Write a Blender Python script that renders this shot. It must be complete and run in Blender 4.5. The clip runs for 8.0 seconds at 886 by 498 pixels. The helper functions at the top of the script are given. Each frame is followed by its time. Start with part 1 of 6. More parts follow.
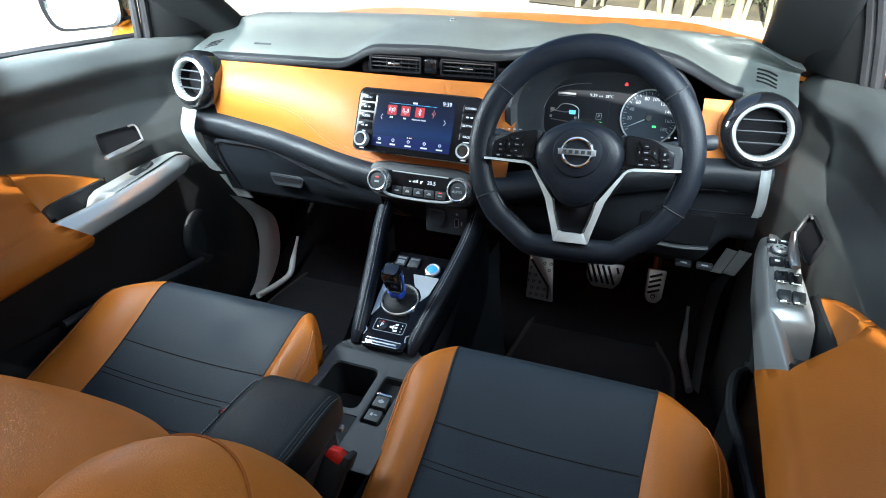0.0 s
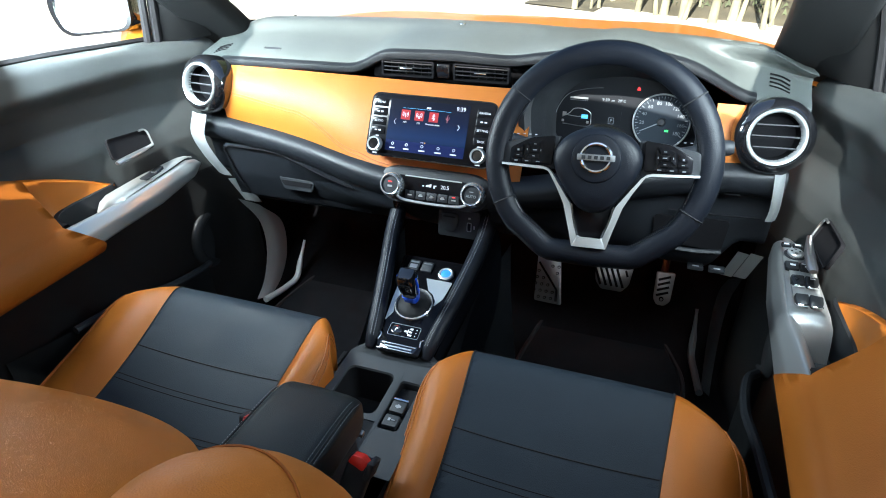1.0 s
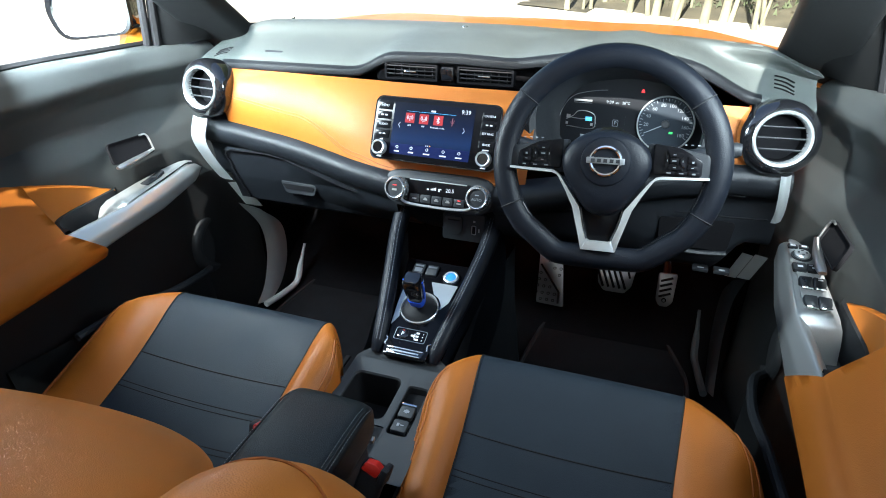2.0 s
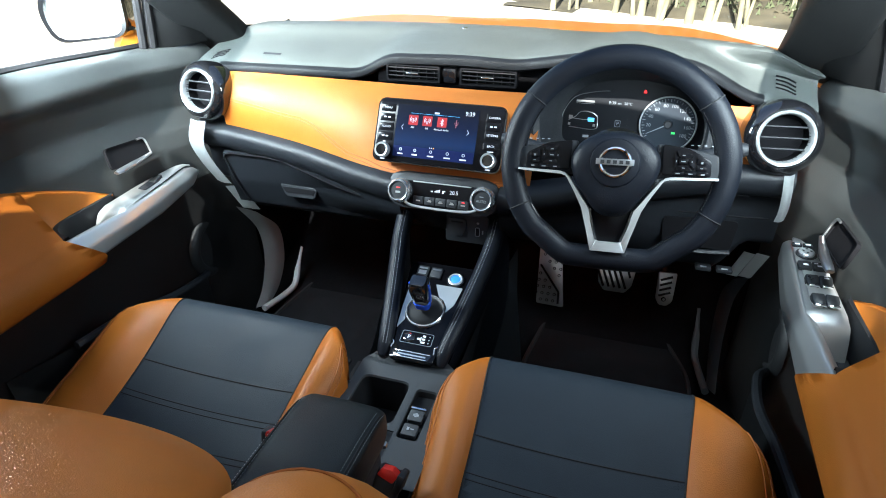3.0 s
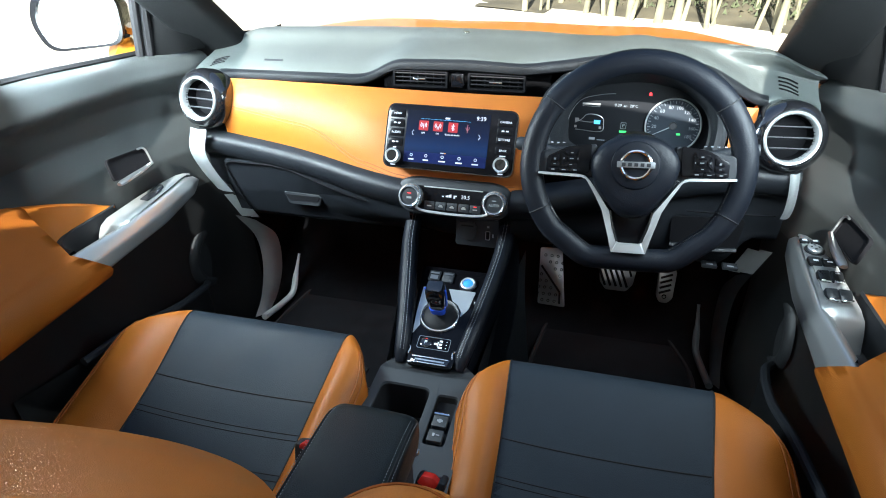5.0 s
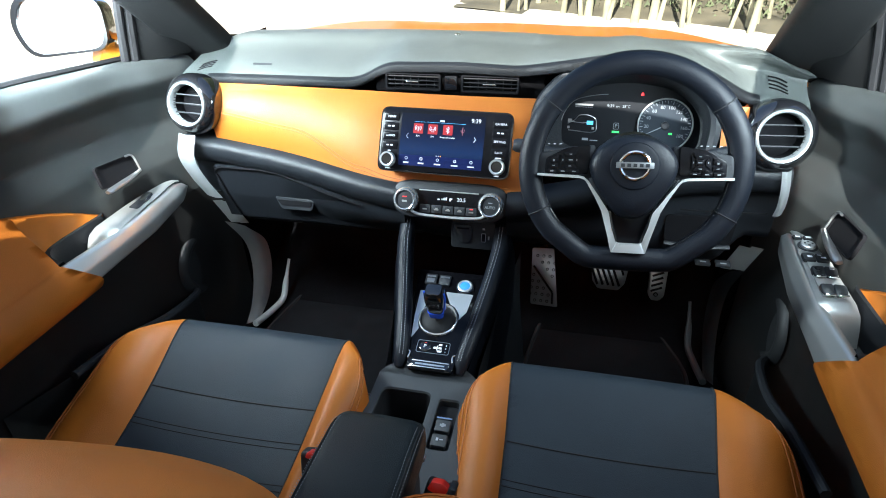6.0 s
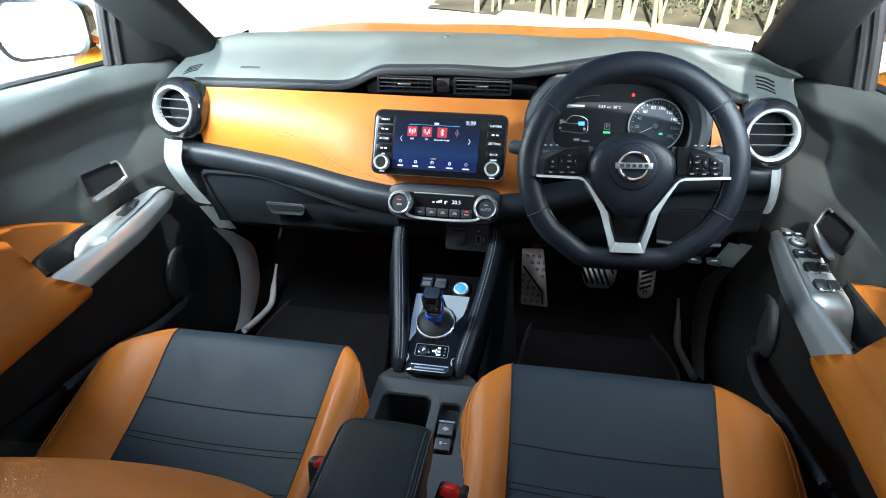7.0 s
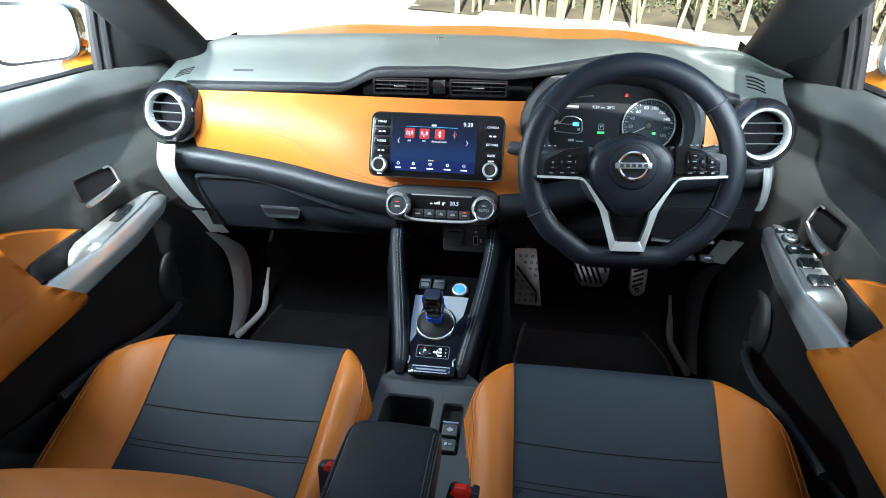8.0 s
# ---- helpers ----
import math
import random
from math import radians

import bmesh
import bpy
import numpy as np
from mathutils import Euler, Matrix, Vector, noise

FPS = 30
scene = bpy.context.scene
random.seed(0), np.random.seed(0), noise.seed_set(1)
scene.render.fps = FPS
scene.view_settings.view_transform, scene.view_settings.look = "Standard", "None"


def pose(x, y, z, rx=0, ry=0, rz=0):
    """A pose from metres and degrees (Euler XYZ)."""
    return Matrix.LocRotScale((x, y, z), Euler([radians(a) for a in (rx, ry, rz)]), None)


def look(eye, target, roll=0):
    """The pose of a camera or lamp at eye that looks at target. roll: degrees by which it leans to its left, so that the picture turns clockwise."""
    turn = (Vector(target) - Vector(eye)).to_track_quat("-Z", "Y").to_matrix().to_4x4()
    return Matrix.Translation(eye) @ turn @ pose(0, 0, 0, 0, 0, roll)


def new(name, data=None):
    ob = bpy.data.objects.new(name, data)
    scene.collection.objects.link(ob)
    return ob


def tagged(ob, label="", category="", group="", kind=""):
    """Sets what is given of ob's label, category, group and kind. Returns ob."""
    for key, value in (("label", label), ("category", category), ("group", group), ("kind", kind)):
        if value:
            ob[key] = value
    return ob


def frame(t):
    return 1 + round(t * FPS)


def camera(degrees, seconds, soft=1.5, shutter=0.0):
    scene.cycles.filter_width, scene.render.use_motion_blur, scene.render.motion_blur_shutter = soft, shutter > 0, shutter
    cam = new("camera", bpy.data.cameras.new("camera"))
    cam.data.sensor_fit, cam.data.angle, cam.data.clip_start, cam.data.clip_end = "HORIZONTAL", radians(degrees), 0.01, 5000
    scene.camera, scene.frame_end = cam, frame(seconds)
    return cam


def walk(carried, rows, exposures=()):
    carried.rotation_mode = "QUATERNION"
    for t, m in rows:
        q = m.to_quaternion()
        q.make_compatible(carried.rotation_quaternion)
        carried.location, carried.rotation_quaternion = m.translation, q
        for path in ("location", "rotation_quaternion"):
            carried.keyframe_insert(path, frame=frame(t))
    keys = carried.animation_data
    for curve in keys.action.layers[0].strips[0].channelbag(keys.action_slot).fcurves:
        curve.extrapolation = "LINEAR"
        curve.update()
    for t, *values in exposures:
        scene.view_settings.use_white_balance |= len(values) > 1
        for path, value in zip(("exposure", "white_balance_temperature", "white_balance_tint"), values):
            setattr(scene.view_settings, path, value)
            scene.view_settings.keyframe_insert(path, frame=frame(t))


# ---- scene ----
EXPOSURE = 2.38
cam = camera(72.3, 8.0, 1.0)
PATH = [
    (0, (0.442, 0.077, 1.027), (-0.179, 1.673, -0.006), -1.6),
    (0.5, (0.427, 0.071, 1.029), (-0.19, 1.671, -0.001), -1.6),
    (1, (0.407, 0.066, 1.035), (-0.199, 1.669, 0.004), -1.5),
    (1.5, (0.395, 0.064, 1.037), (-0.202, 1.671, 0.007), -1.5),
    (3, (0.345, 0.057, 1.04), (-0.196, 1.684, 0.011), -1.4),
    (3.5, (0.329, 0.049, 1.041), (-0.189, 1.683, 0.012), -1.3),
    (4, (0.313, 0.046, 1.044), (-0.185, 1.686, 0.014), -1.2),
    (4.5, (0.288, 0.04, 1.048), (-0.19, 1.687, 0.018), -1.2),
    (6, (0.235, 0.035, 1.052), (-0.157, 1.705, 0.024), -1.3),
    (6.5, (0.214, 0.034, 1.055), (-0.139, 1.713, 0.027), -1.1),
    (7, (0.195, 0.032, 1.054), (-0.119, 1.719, 0.027), -1.0),
    (7.5, (0.179, 0.029, 1.055), (-0.102, 1.723, 0.029), -0.9),
    (8, (0.162, 0.024, 1.058), (-0.092, 1.722, 0.031), -0.8),
]
walk(cam, [(t, look(eye, target, roll)) for t, eye, target, roll in PATH], [(0, EXPOSURE, 6150, 9), (8, EXPOSURE, 6150, 9)])

# ---- world, sun and window light ----
world = bpy.data.worlds.new("sky")
scene.world = world
world.use_nodes = True
wt = world.node_tree
sky = wt.nodes.new("ShaderNodeTexSky")
sky.sky_type = "NISHITA"
sky.sun_disc = False
sky.sun_elevation, sky.sun_rotation = radians(40.4), radians(180)
wt.links.new(sky.outputs[0], wt.nodes["Background"].inputs[0])
wt.nodes["Background"].inputs[1].default_value = 0.07

sun = new("sun", bpy.data.lights.new("sun", "SUN"))
sun.data.energy, sun.data.angle, sun.data.color = 4.8, radians(0.6), (1.0, 0.97, 0.88)
sun.matrix_world = look((-0.15, -10.0, 8.5), (0, 0, 0))


def window_light(name, place, target, wide, high, watts):
    """Sky light that comes in through a window opening."""
    ob = new(name, bpy.data.lights.new(name, "AREA"))
    ob.data.shape, ob.data.size, ob.data.size_y = "RECTANGLE", wide, high
    ob.data.energy, ob.data.color = watts, (0.84, 0.97, 1.0)
    ob.matrix_world = look(place, target)


window_light("window_light_left", (-0.70, 0.86, 0.95), (-0.30, 1.76, 0.78), 0.34, 0.26, 8.4)
window_light("window_light_right", (0.70, 0.86, 0.95), (0.30, 1.76, 0.78), 0.34, 0.26, 2.9)
window_light("window_light_tailgate", (0.0, -1.55, 1.0), (0.0, 1.0, 0.6), 1.0, 0.36, 0.3)


# ---- materials ----
def material(name, color, rough=0.5, metal=0.0, vary=0.12, scale=8.0, bump=0.0, grain=900.0, coat=0.0, specular=0.5, voronoi=False, glow=0.0, rough_vary=0.12):
    m = bpy.data.materials.new(name)
    m.use_nodes = True
    n, l = m.node_tree.nodes, m.node_tree.links
    b = n["Principled BSDF"]
    b.inputs["Metallic"].default_value = metal
    b.inputs["Coat Weight"].default_value = coat
    b.inputs["Coat Roughness"].default_value = 0.03
    b.inputs["Specular IOR Level"].default_value = specular
    geo = n.new("ShaderNodeNewGeometry")
    big = n.new("ShaderNodeTexNoise")
    big.inputs["Scale"].default_value, big.inputs["Detail"].default_value = scale, 6.0
    l.new(geo.outputs["Position"], big.inputs["Vector"])
    fine = n.new("ShaderNodeTexVoronoi" if voronoi else "ShaderNodeTexNoise")
    fine.inputs["Scale"].default_value = grain
    l.new(geo.outputs["Position"], fine.inputs["Vector"])
    ramp = n.new("ShaderNodeMapRange")
    ramp.inputs["From Min"].default_value, ramp.inputs["From Max"].default_value = 0.3, 0.7
    ramp.inputs["To Min"].default_value, ramp.inputs["To Max"].default_value = 1 - vary, 1 + vary
    l.new(big.outputs["Fac"], ramp.inputs["Value"])
    mul = n.new("ShaderNodeVectorMath")
    mul.operation = "SCALE"
    mul.inputs[0].default_value = color[:3]
    l.new(ramp.outputs[0], mul.inputs["Scale"])
    l.new(mul.outputs[0], b.inputs["Base Color"])
    rr = n.new("ShaderNodeMapRange")
    rr.inputs["From Min"].default_value, rr.inputs["From Max"].default_value = 0.3, 0.7
    rr.inputs["To Min"].default_value, rr.inputs["To Max"].default_value = max(0.02, rough * (1 - rough_vary)), min(1, rough * (1 + rough_vary))
    l.new(big.outputs["Fac"], rr.inputs["Value"])
    l.new(rr.outputs[0], b.inputs["Roughness"])
    if bump:
        bp = n.new("ShaderNodeBump")
        bp.inputs["Strength"].default_value, bp.inputs["Distance"].default_value = bump, 0.001
        l.new(fine.outputs["Distance" if voronoi else "Fac"], bp.inputs["Height"])
        l.new(bp.outputs[0], b.inputs["Normal"])
    if glow:
        b.inputs["Emission Color"].default_value = (*color[:3], 1)
        b.inputs["Emission Strength"].default_value = glow * 2 ** -EXPOSURE
    return m


ORANGE = material("orange_leather", (0.60, 0.192, 0.021), 0.48, vary=0.07, scale=9, bump=0.25, grain=700, voronoi=True)
SLATE = material("slate_leather", (0.032, 0.044, 0.058), 0.55, specular=0.35, vary=0.10, scale=11, bump=0.25, grain=750, voronoi=True)
ARM_LEATHER = material("armrest_leather", (0.009, 0.013, 0.014), 0.42, specular=0.28, vary=0.12, scale=14, bump=0.3, grain=800, voronoi=True)
BLACK_LEATHER = material("black_leather", (0.0050, 0.0065, 0.010), 0.40, specular=0.20, vary=0.12, scale=14, bump=0.3, grain=800, voronoi=True)
DASH = material("soft_dash_plastic", (0.030, 0.034, 0.037), 0.55, vary=0.10, scale=7, bump=0.3, grain=1100, voronoi=True)
PAD = material("grey_dash_pad", (0.120, 0.136, 0.130), 0.38, vary=0.10, scale=7, bump=0.3, grain=1100, voronoi=True)
LOWER_DASH = material("lower_dash_plastic", (0.019, 0.022, 0.027), 0.42, specular=0.4, vary=0.12, scale=9, bump=0.2, grain=1200, voronoi=True)
SATIN_BLACK = material("satin_black", (0.005, 0.005, 0.006), 0.22, vary=0.2, specular=0.14)
PLASTIC = material("black_plastic", (0.014, 0.016, 0.019), 0.5, specular=0.38, vary=0.15, scale=10, bump=0.25, grain=1200, voronoi=True)
DOOR_PLASTIC = material("charcoal_door_plastic", (0.050, 0.057, 0.058), 0.5, vary=0.12, scale=8, bump=0.3, grain=1100, voronoi=True)
GREY_TRIM = material("grey_trim_plastic", (0.33, 0.35, 0.35), 0.42, vary=0.08, scale=8, bump=0.15, grain=1200)
PANEL_GLOSS = material("gloss_black_panel", (0.004, 0.004, 0.005), 0.05, vary=0.2, specular=0.16)
GLOSS = material("gloss_black", (0.006, 0.006, 0.007), 0.06, vary=0.2, coat=1.0)
CHROME = material("chrome", (0.78, 0.79, 0.80), 0.08, 1.0, vary=0.04)
SATIN = material("satin_silver", (0.52, 0.54, 0.54), 0.36, 0.65, vary=0.05, scale=20, bump=0.04, grain=2500)
STEEL = material("brushed_steel", (0.52, 0.53, 0.54), 0.35, 1.0, vary=0.08, scale=30)
RUBBER = material("black_rubber", (0.010, 0.010, 0.011), 0.65, specular=0.2, vary=0.2, scale=25)
# near-black and dull, so recesses get their shade from the colour
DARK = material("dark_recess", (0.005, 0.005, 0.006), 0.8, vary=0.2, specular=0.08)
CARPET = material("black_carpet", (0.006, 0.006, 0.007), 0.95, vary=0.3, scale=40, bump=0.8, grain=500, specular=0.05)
THREAD = material("grey_thread", (0.30, 0.32, 0.34), 0.7, vary=0.15, scale=90)
ORANGE_THREAD = material("dark_orange_thread", (0.36, 0.105, 0.014), 0.7, vary=0.15, scale=90)
SEAM = material("dark_seam", (0.008, 0.009, 0.010), 0.8, vary=0.1)
RED = material("red_buckle_plastic", (0.60, 0.02, 0.012), 0.35)
PAINT = material("orange_car_paint", (0.66, 0.20, 0.015), 0.35, vary=0.05, coat=0.25)
HEADLINER = material("grey_headliner", (0.42, 0.42, 0.40), 0.9, vary=0.06, bump=0.4, grain=600)


def glass(name, tint, gloss):
    m = bpy.data.materials.new(name)
    m.use_nodes = True
    n, l = m.node_tree.nodes, m.node_tree.links
    clear, shine, mix, fres = n.new("ShaderNodeBsdfTransparent"), n.new("ShaderNodeBsdfGlossy"), n.new("ShaderNodeMixShader"), n.new("ShaderNodeMath")
    edge = n.new("ShaderNodeLayerWeight")
    edge.inputs["Blend"].default_value = 0.5
    fres.operation = "POWER"
    fres.inputs[1].default_value = gloss
    l.new(edge.outputs["Facing"], fres.inputs[0])
    clear.inputs[0].default_value = (*tint, 1)
    shine.inputs["Roughness"].default_value = 0.01
    l.new(fres.outputs[0], mix.inputs[0])
    l.new(clear.outputs[0], mix.inputs[1])
    l.new(shine.outputs[0], mix.inputs[2])
    l.new(mix.outputs[0], n["Material Output"].inputs[0])
    return m


GLASS = glass("window_glass", (0.93, 0.96, 0.94), 6.0)
# strong tint added to the rear panes to hold back light from behind
TINTED = glass("light_cutting_rear_glass", (0.22, 0.24, 0.24), 6.0)


# ---- building helpers ----
def V(*a):
    return Vector(a)


def spline(points, n):
    """n points along a smooth curve through the given points."""
    p = np.array([tuple(q) for q in points], float)
    if len(p) == 2:
        return [Vector(p[0] + (p[1] - p[0]) * k / (n - 1)) for k in range(n)]
    d = np.r_[0, np.cumsum(np.sqrt(np.linalg.norm(np.diff(p, axis=0), axis=1)) + 1e-6)]
    e = np.vstack([2 * p[0] - p[1], p, 2 * p[-1] - p[-2]])
    de = np.r_[-d[1], d, 2 * d[-1] - d[-2]]
    out = []
    for s in np.linspace(0, d[-1], n):
        i = min(max(np.searchsorted(d, s, side="right") - 1, 0), len(p) - 2)
        t0, t1, t2, t3 = de[i:i + 4]
        p0, p1, p2, p3 = e[i:i + 4]
        a1 = (t1 - s) / (t1 - t0) * p0 + (s - t0) / (t1 - t0) * p1
        a2 = (t2 - s) / (t2 - t1) * p1 + (s - t1) / (t2 - t1) * p2
        a3 = (t3 - s) / (t3 - t2) * p2 + (s - t2) / (t3 - t2) * p3
        b1 = (t2 - s) / (t2 - t0) * a1 + (s - t0) / (t2 - t0) * a2
        b2 = (t3 - s) / (t3 - t1) * a2 + (s - t1) / (t3 - t1) * a3
        out.append(Vector((t2 - s) / (t2 - t1) * b1 + (s - t1) / (t2 - t1) * b2))
    return out


def curve1(x, *pairs):
    """Smooth height over x through the pairs (x, value)."""
    xs, ys = [p[0] for p in pairs], [p[1] for p in pairs]
    if x <= xs[0]:
        return ys[0]
    for (x0, y0), (x1, y1) in zip(pairs, pairs[1:]):
        if x <= x1:
            s = (x - x0) / (x1 - x0)
            return y0 + (y1 - y0) * s * s * (3 - 2 * s)
    return ys[-1]


def smooth1(x, *pairs):
    """A soft curve over x near the pairs, with no waves between them."""
    xs, ys = [p[0] for p in pairs], [p[1] for p in pairs]
    return float(np.mean(np.interp(x + np.linspace(-0.07, 0.07, 15), xs, ys)))


def line1(x, *pairs):
    return float(np.interp(x, [p[0] for p in pairs], [p[1] for p in pairs]))


def sheet(rows, thick=0.0, close=False):
    """A surface over rows of points; thick: solid, grown against its normals."""
    bm = bmesh.new()
    vs = [[bm.verts.new(p) for p in r] for r in rows]
    for a, b in zip(vs, vs[1:]):
        for i in range(len(a) if close else len(a) - 1):
            j = (i + 1) % len(a)
            bm.faces.new((a[i], a[j], b[j], b[i]))
    if thick:
        bmesh.ops.solidify(bm, geom=bm.faces[:], thickness=thick)
    return bm


def patch(rows, nu, nv, thick=0.0):
    """A smooth surface through a few rows of control points."""
    a = [spline(r, nu) for r in rows]
    cols = [spline([r[i] for r in a], nv) for i in range(nu)]
    return sheet(cols, thick)


def loft(sections, cap=True):
    bm = sheet(sections, close=True)
    if cap:
        bm.verts.ensure_lookup_table()
        n = len(sections[0])
        bm.faces.new(bm.verts[:n])
        bm.faces.new(bm.verts[-n:])
    return bm


def tube(points, radius, seg=8, n=0, flat=1.0, closed=False, up=(0, 0, 1)):
    """A round or flattened bar along a path; radius may be a list."""
    pts = spline(points, n) if n else [Vector(p) for p in points]
    secs = []
    for i, p in enumerate(pts):
        a, b = (pts[i - 1], pts[(i + 1) % len(pts)]) if closed else (pts[max(i - 1, 0)], pts[min(i + 1, len(pts) - 1)])
        d = (b - a).normalized()
        side = d.cross(Vector(up))
        side = side.normalized() if side.length > 1e-4 else Vector((1, 0, 0))
        top = side.cross(d)
        r = radius[min(i, len(radius) - 1)] if isinstance(radius, (list, tuple)) else radius
        secs.append([p + side * r * math.cos(k * math.tau / seg) + top * r * flat * math.sin(k * math.tau / seg) for k in range(seg)])
    if closed:
        secs.append(secs[0])
        bm = sheet(secs, close=True)
        bmesh.ops.remove_doubles(bm, verts=bm.verts[:], dist=1e-6)
        return bm
    return loft(secs)


def lathe(profile, m=Matrix(), seg=32):
    """A turned form: (radius, height) pairs round the local z axis."""
    rows = [[V(r * math.cos(k * math.tau / seg), r * math.sin(k * math.tau / seg), h) for k in range(seg)] for r, h in profile]
    if profile[-1][0] > 0.5 * max(r for r, h in profile):
        bm = sheet(rows + rows[:1], close=True)
        bmesh.ops.remove_doubles(bm, verts=bm.verts[:], dist=1e-7)
    else:
        bm = loft(rows)
    bm.transform(m)
    return bm


def box(sx, sy, sz, m=Matrix(), bevel=0.003, seg=2):
    bm = bmesh.new()
    bmesh.ops.create_cube(bm, size=1.0)
    bmesh.ops.scale(bm, vec=(sx, sy, sz), verts=bm.verts[:])
    if bevel:
        bmesh.ops.bevel(bm, geom=bm.edges[:], offset=min(bevel, 0.45 * min(sx, sy, sz)), segments=seg, profile=0.5, affect="EDGES")
    bm.transform(m)
    return bm


def rounded(points, radius, seg=5):
    """A polygon's outline with rounded corners."""
    out, n = [], len(points)
    p = [Vector((q[0], q[1])) for q in points]
    for i in range(n):
        a, b, c = p[i - 1], p[i], p[(i + 1) % n]
        r = min(radius, 0.48 * (a - b).length, 0.48 * (c - b).length)
        s, e = b + (a - b).normalized() * r, b + (c - b).normalized() * r
        for k in range(seg + 1):
            t = k / seg
            out.append(s * (1 - t) ** 2 + b * 2 * t * (1 - t) + e * t * t)
    return out


def plate(points, depth, m=Matrix(), radius=0.0, bevel=0.0, seg=5):
    """A flat outline in local x, y made solid: front at z = 0, back at -depth, its front edge eased."""
    o = rounded(points, radius, seg) if radius else [Vector((q[0], q[1])) for q in points]
    c = sum(o, Vector((0, 0))) / len(o)
    rows = []
    if bevel:
        size = max((q - c).length for q in o)
        rows.append([V(*(c + (q - c) * (1 - bevel / size)), 0) for q in o])
        rows.append([V(*(c + (q - c) * (1 - 0.3 * bevel / size)), -0.3 * bevel) for q in o])
        rows.append([V(*q, -bevel) for q in o])
    else:
        rows.append([V(*q, 0) for q in o])
    rows.append([V(*q, -depth) for q in o])
    bm = loft(rows)
    bm.transform(m)
    return bm


def ring_plate(outer, inner, depth, m=Matrix()):
    """A flat frame between two outlines with the same number of points."""
    bm = sheet([[V(*q, -depth) for q in outer], [V(*q, 0) for q in outer], [V(*q, 0) for q in inner], [V(*q, -depth) for q in inner], [V(*q, -depth) for q in outer]], close=True)
    bmesh.ops.remove_doubles(bm, verts=bm.verts[:], dist=1e-6)
    bm.transform(m)
    return bm


def rect(x0, x1, y0, y1):
    return [(x0, y0), (x1, y0), (x1, y1), (x0, y1)]


def facing(origin, across, up):
    """A local frame: x across, y up, z towards the viewer of the plate."""
    x = Vector(across).normalized()
    z = x.cross(Vector(up)).normalized()
    y = z.cross(x)
    m = Matrix((x, y, z)).transposed().to_4x4()
    m.translation = origin
    return m


def join(*parts):
    """One bmesh out of several."""
    out = bmesh.new()
    for b in parts:
        me = bpy.data.meshes.new("tmp")
        b.to_mesh(me)
        b.free()
        out.from_mesh(me)
        bpy.data.meshes.remove(me)
    return out


def finish(name, bm, mat, sharp=38):
    bmesh.ops.recalc_face_normals(bm, faces=bm.faces[:])
    lim = radians(sharp)
    for f in bm.faces:
        f.smooth = True
    for e in bm.edges:
        if len(e.link_faces) == 2 and e.calc_face_angle(0) > lim:
            e.smooth = False
    me = bpy.data.meshes.new(name)
    bm.to_mesh(me)
    bm.free()
    me.materials.append(mat)
    return me


BASE = {}


def thing(name, at, label, category, group="", kind=""):
    ob = new(name)
    ob.empty_display_size = 0.05
    ob.location = at
    BASE[ob] = Vector(at)
    return tagged(ob, label, category, group, kind)


def part(name, bm, mat, parent, label="", sharp=38):
    bm.transform(Matrix.Translation(-BASE[parent]))
    ob = new(name, finish(name, bm, mat, sharp))
    ob.parent = parent
    BASE[ob] = BASE[parent]
    return tagged(ob, label)


def solo(name, bm, mat, label, category, group="", kind="", sharp=38):
    lo = [min(v.co[i] for v in bm.verts) for i in range(3)]
    hi = [max(v.co[i] for v in bm.verts) for i in range(3)]
    at = V((lo[0] + hi[0]) / 2, (lo[1] + hi[1]) / 2, lo[2])
    bm.transform(Matrix.Translation(-at))
    ob = new(name, finish(name, bm, mat, sharp))
    ob.location = at
    BASE[ob] = at
    return tagged(ob, label, category, group, kind)


def letters(text, size, m, deep=0.0002):
    """Raised characters in the built-in font, centred, as a bmesh."""
    cu = bpy.data.curves.new("letters", "FONT")
    cu.body, cu.size, cu.align_x, cu.align_y, cu.extrude, cu.resolution_u = text, size, "CENTER", "CENTER", deep, 3
    ob = new("letters", cu)
    bpy.context.view_layer.update()
    me = bpy.data.meshes.new_from_object(ob.evaluated_get(bpy.context.evaluated_depsgraph_get()))
    bpy.data.objects.remove(ob)
    bm = bmesh.new()
    bm.from_mesh(me)
    bpy.data.meshes.remove(me)
    bpy.data.curves.remove(cu)
    bm.transform(m)
    return bm


def bars(rects, m, deep=0.0003):
    """Small flat bars (x, y, width, height) in a local frame."""
    return join(*[box(w, h, deep, m @ Matrix.Translation((x, y, 0)), 0) for x, y, w, h in rects])


def stitches(points, n, length=0.004, radius=0.0005):
    """A row of short threads along a path."""
    pts = spline(points, n * 2)
    return join(*[tube([a, a + (b - a) * 0.8], radius, 4) for a, b in zip(pts[::2], pts[1::2])])


# ---- outside: ground, trees, backdrop ----
BRUSH = material("dry_brown_green_undergrowth", (0.075, 0.085, 0.042), 0.8, vary=0.5, scale=1.8)
DIRT = material("pale_dry_ground", (0.46, 0.41, 0.33), 0.9, vary=0.25, scale=1.3, bump=0.6, grain=30)
BARK = material("pale_bark", (0.22, 0.20, 0.13), 0.85, vary=0.35, scale=5, bump=0.8, grain=60)
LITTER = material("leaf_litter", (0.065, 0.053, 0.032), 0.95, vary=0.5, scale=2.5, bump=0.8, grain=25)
LEAF = material("dull_green_leaves", (0.055, 0.085, 0.03), 0.6, vary=0.4, scale=3)
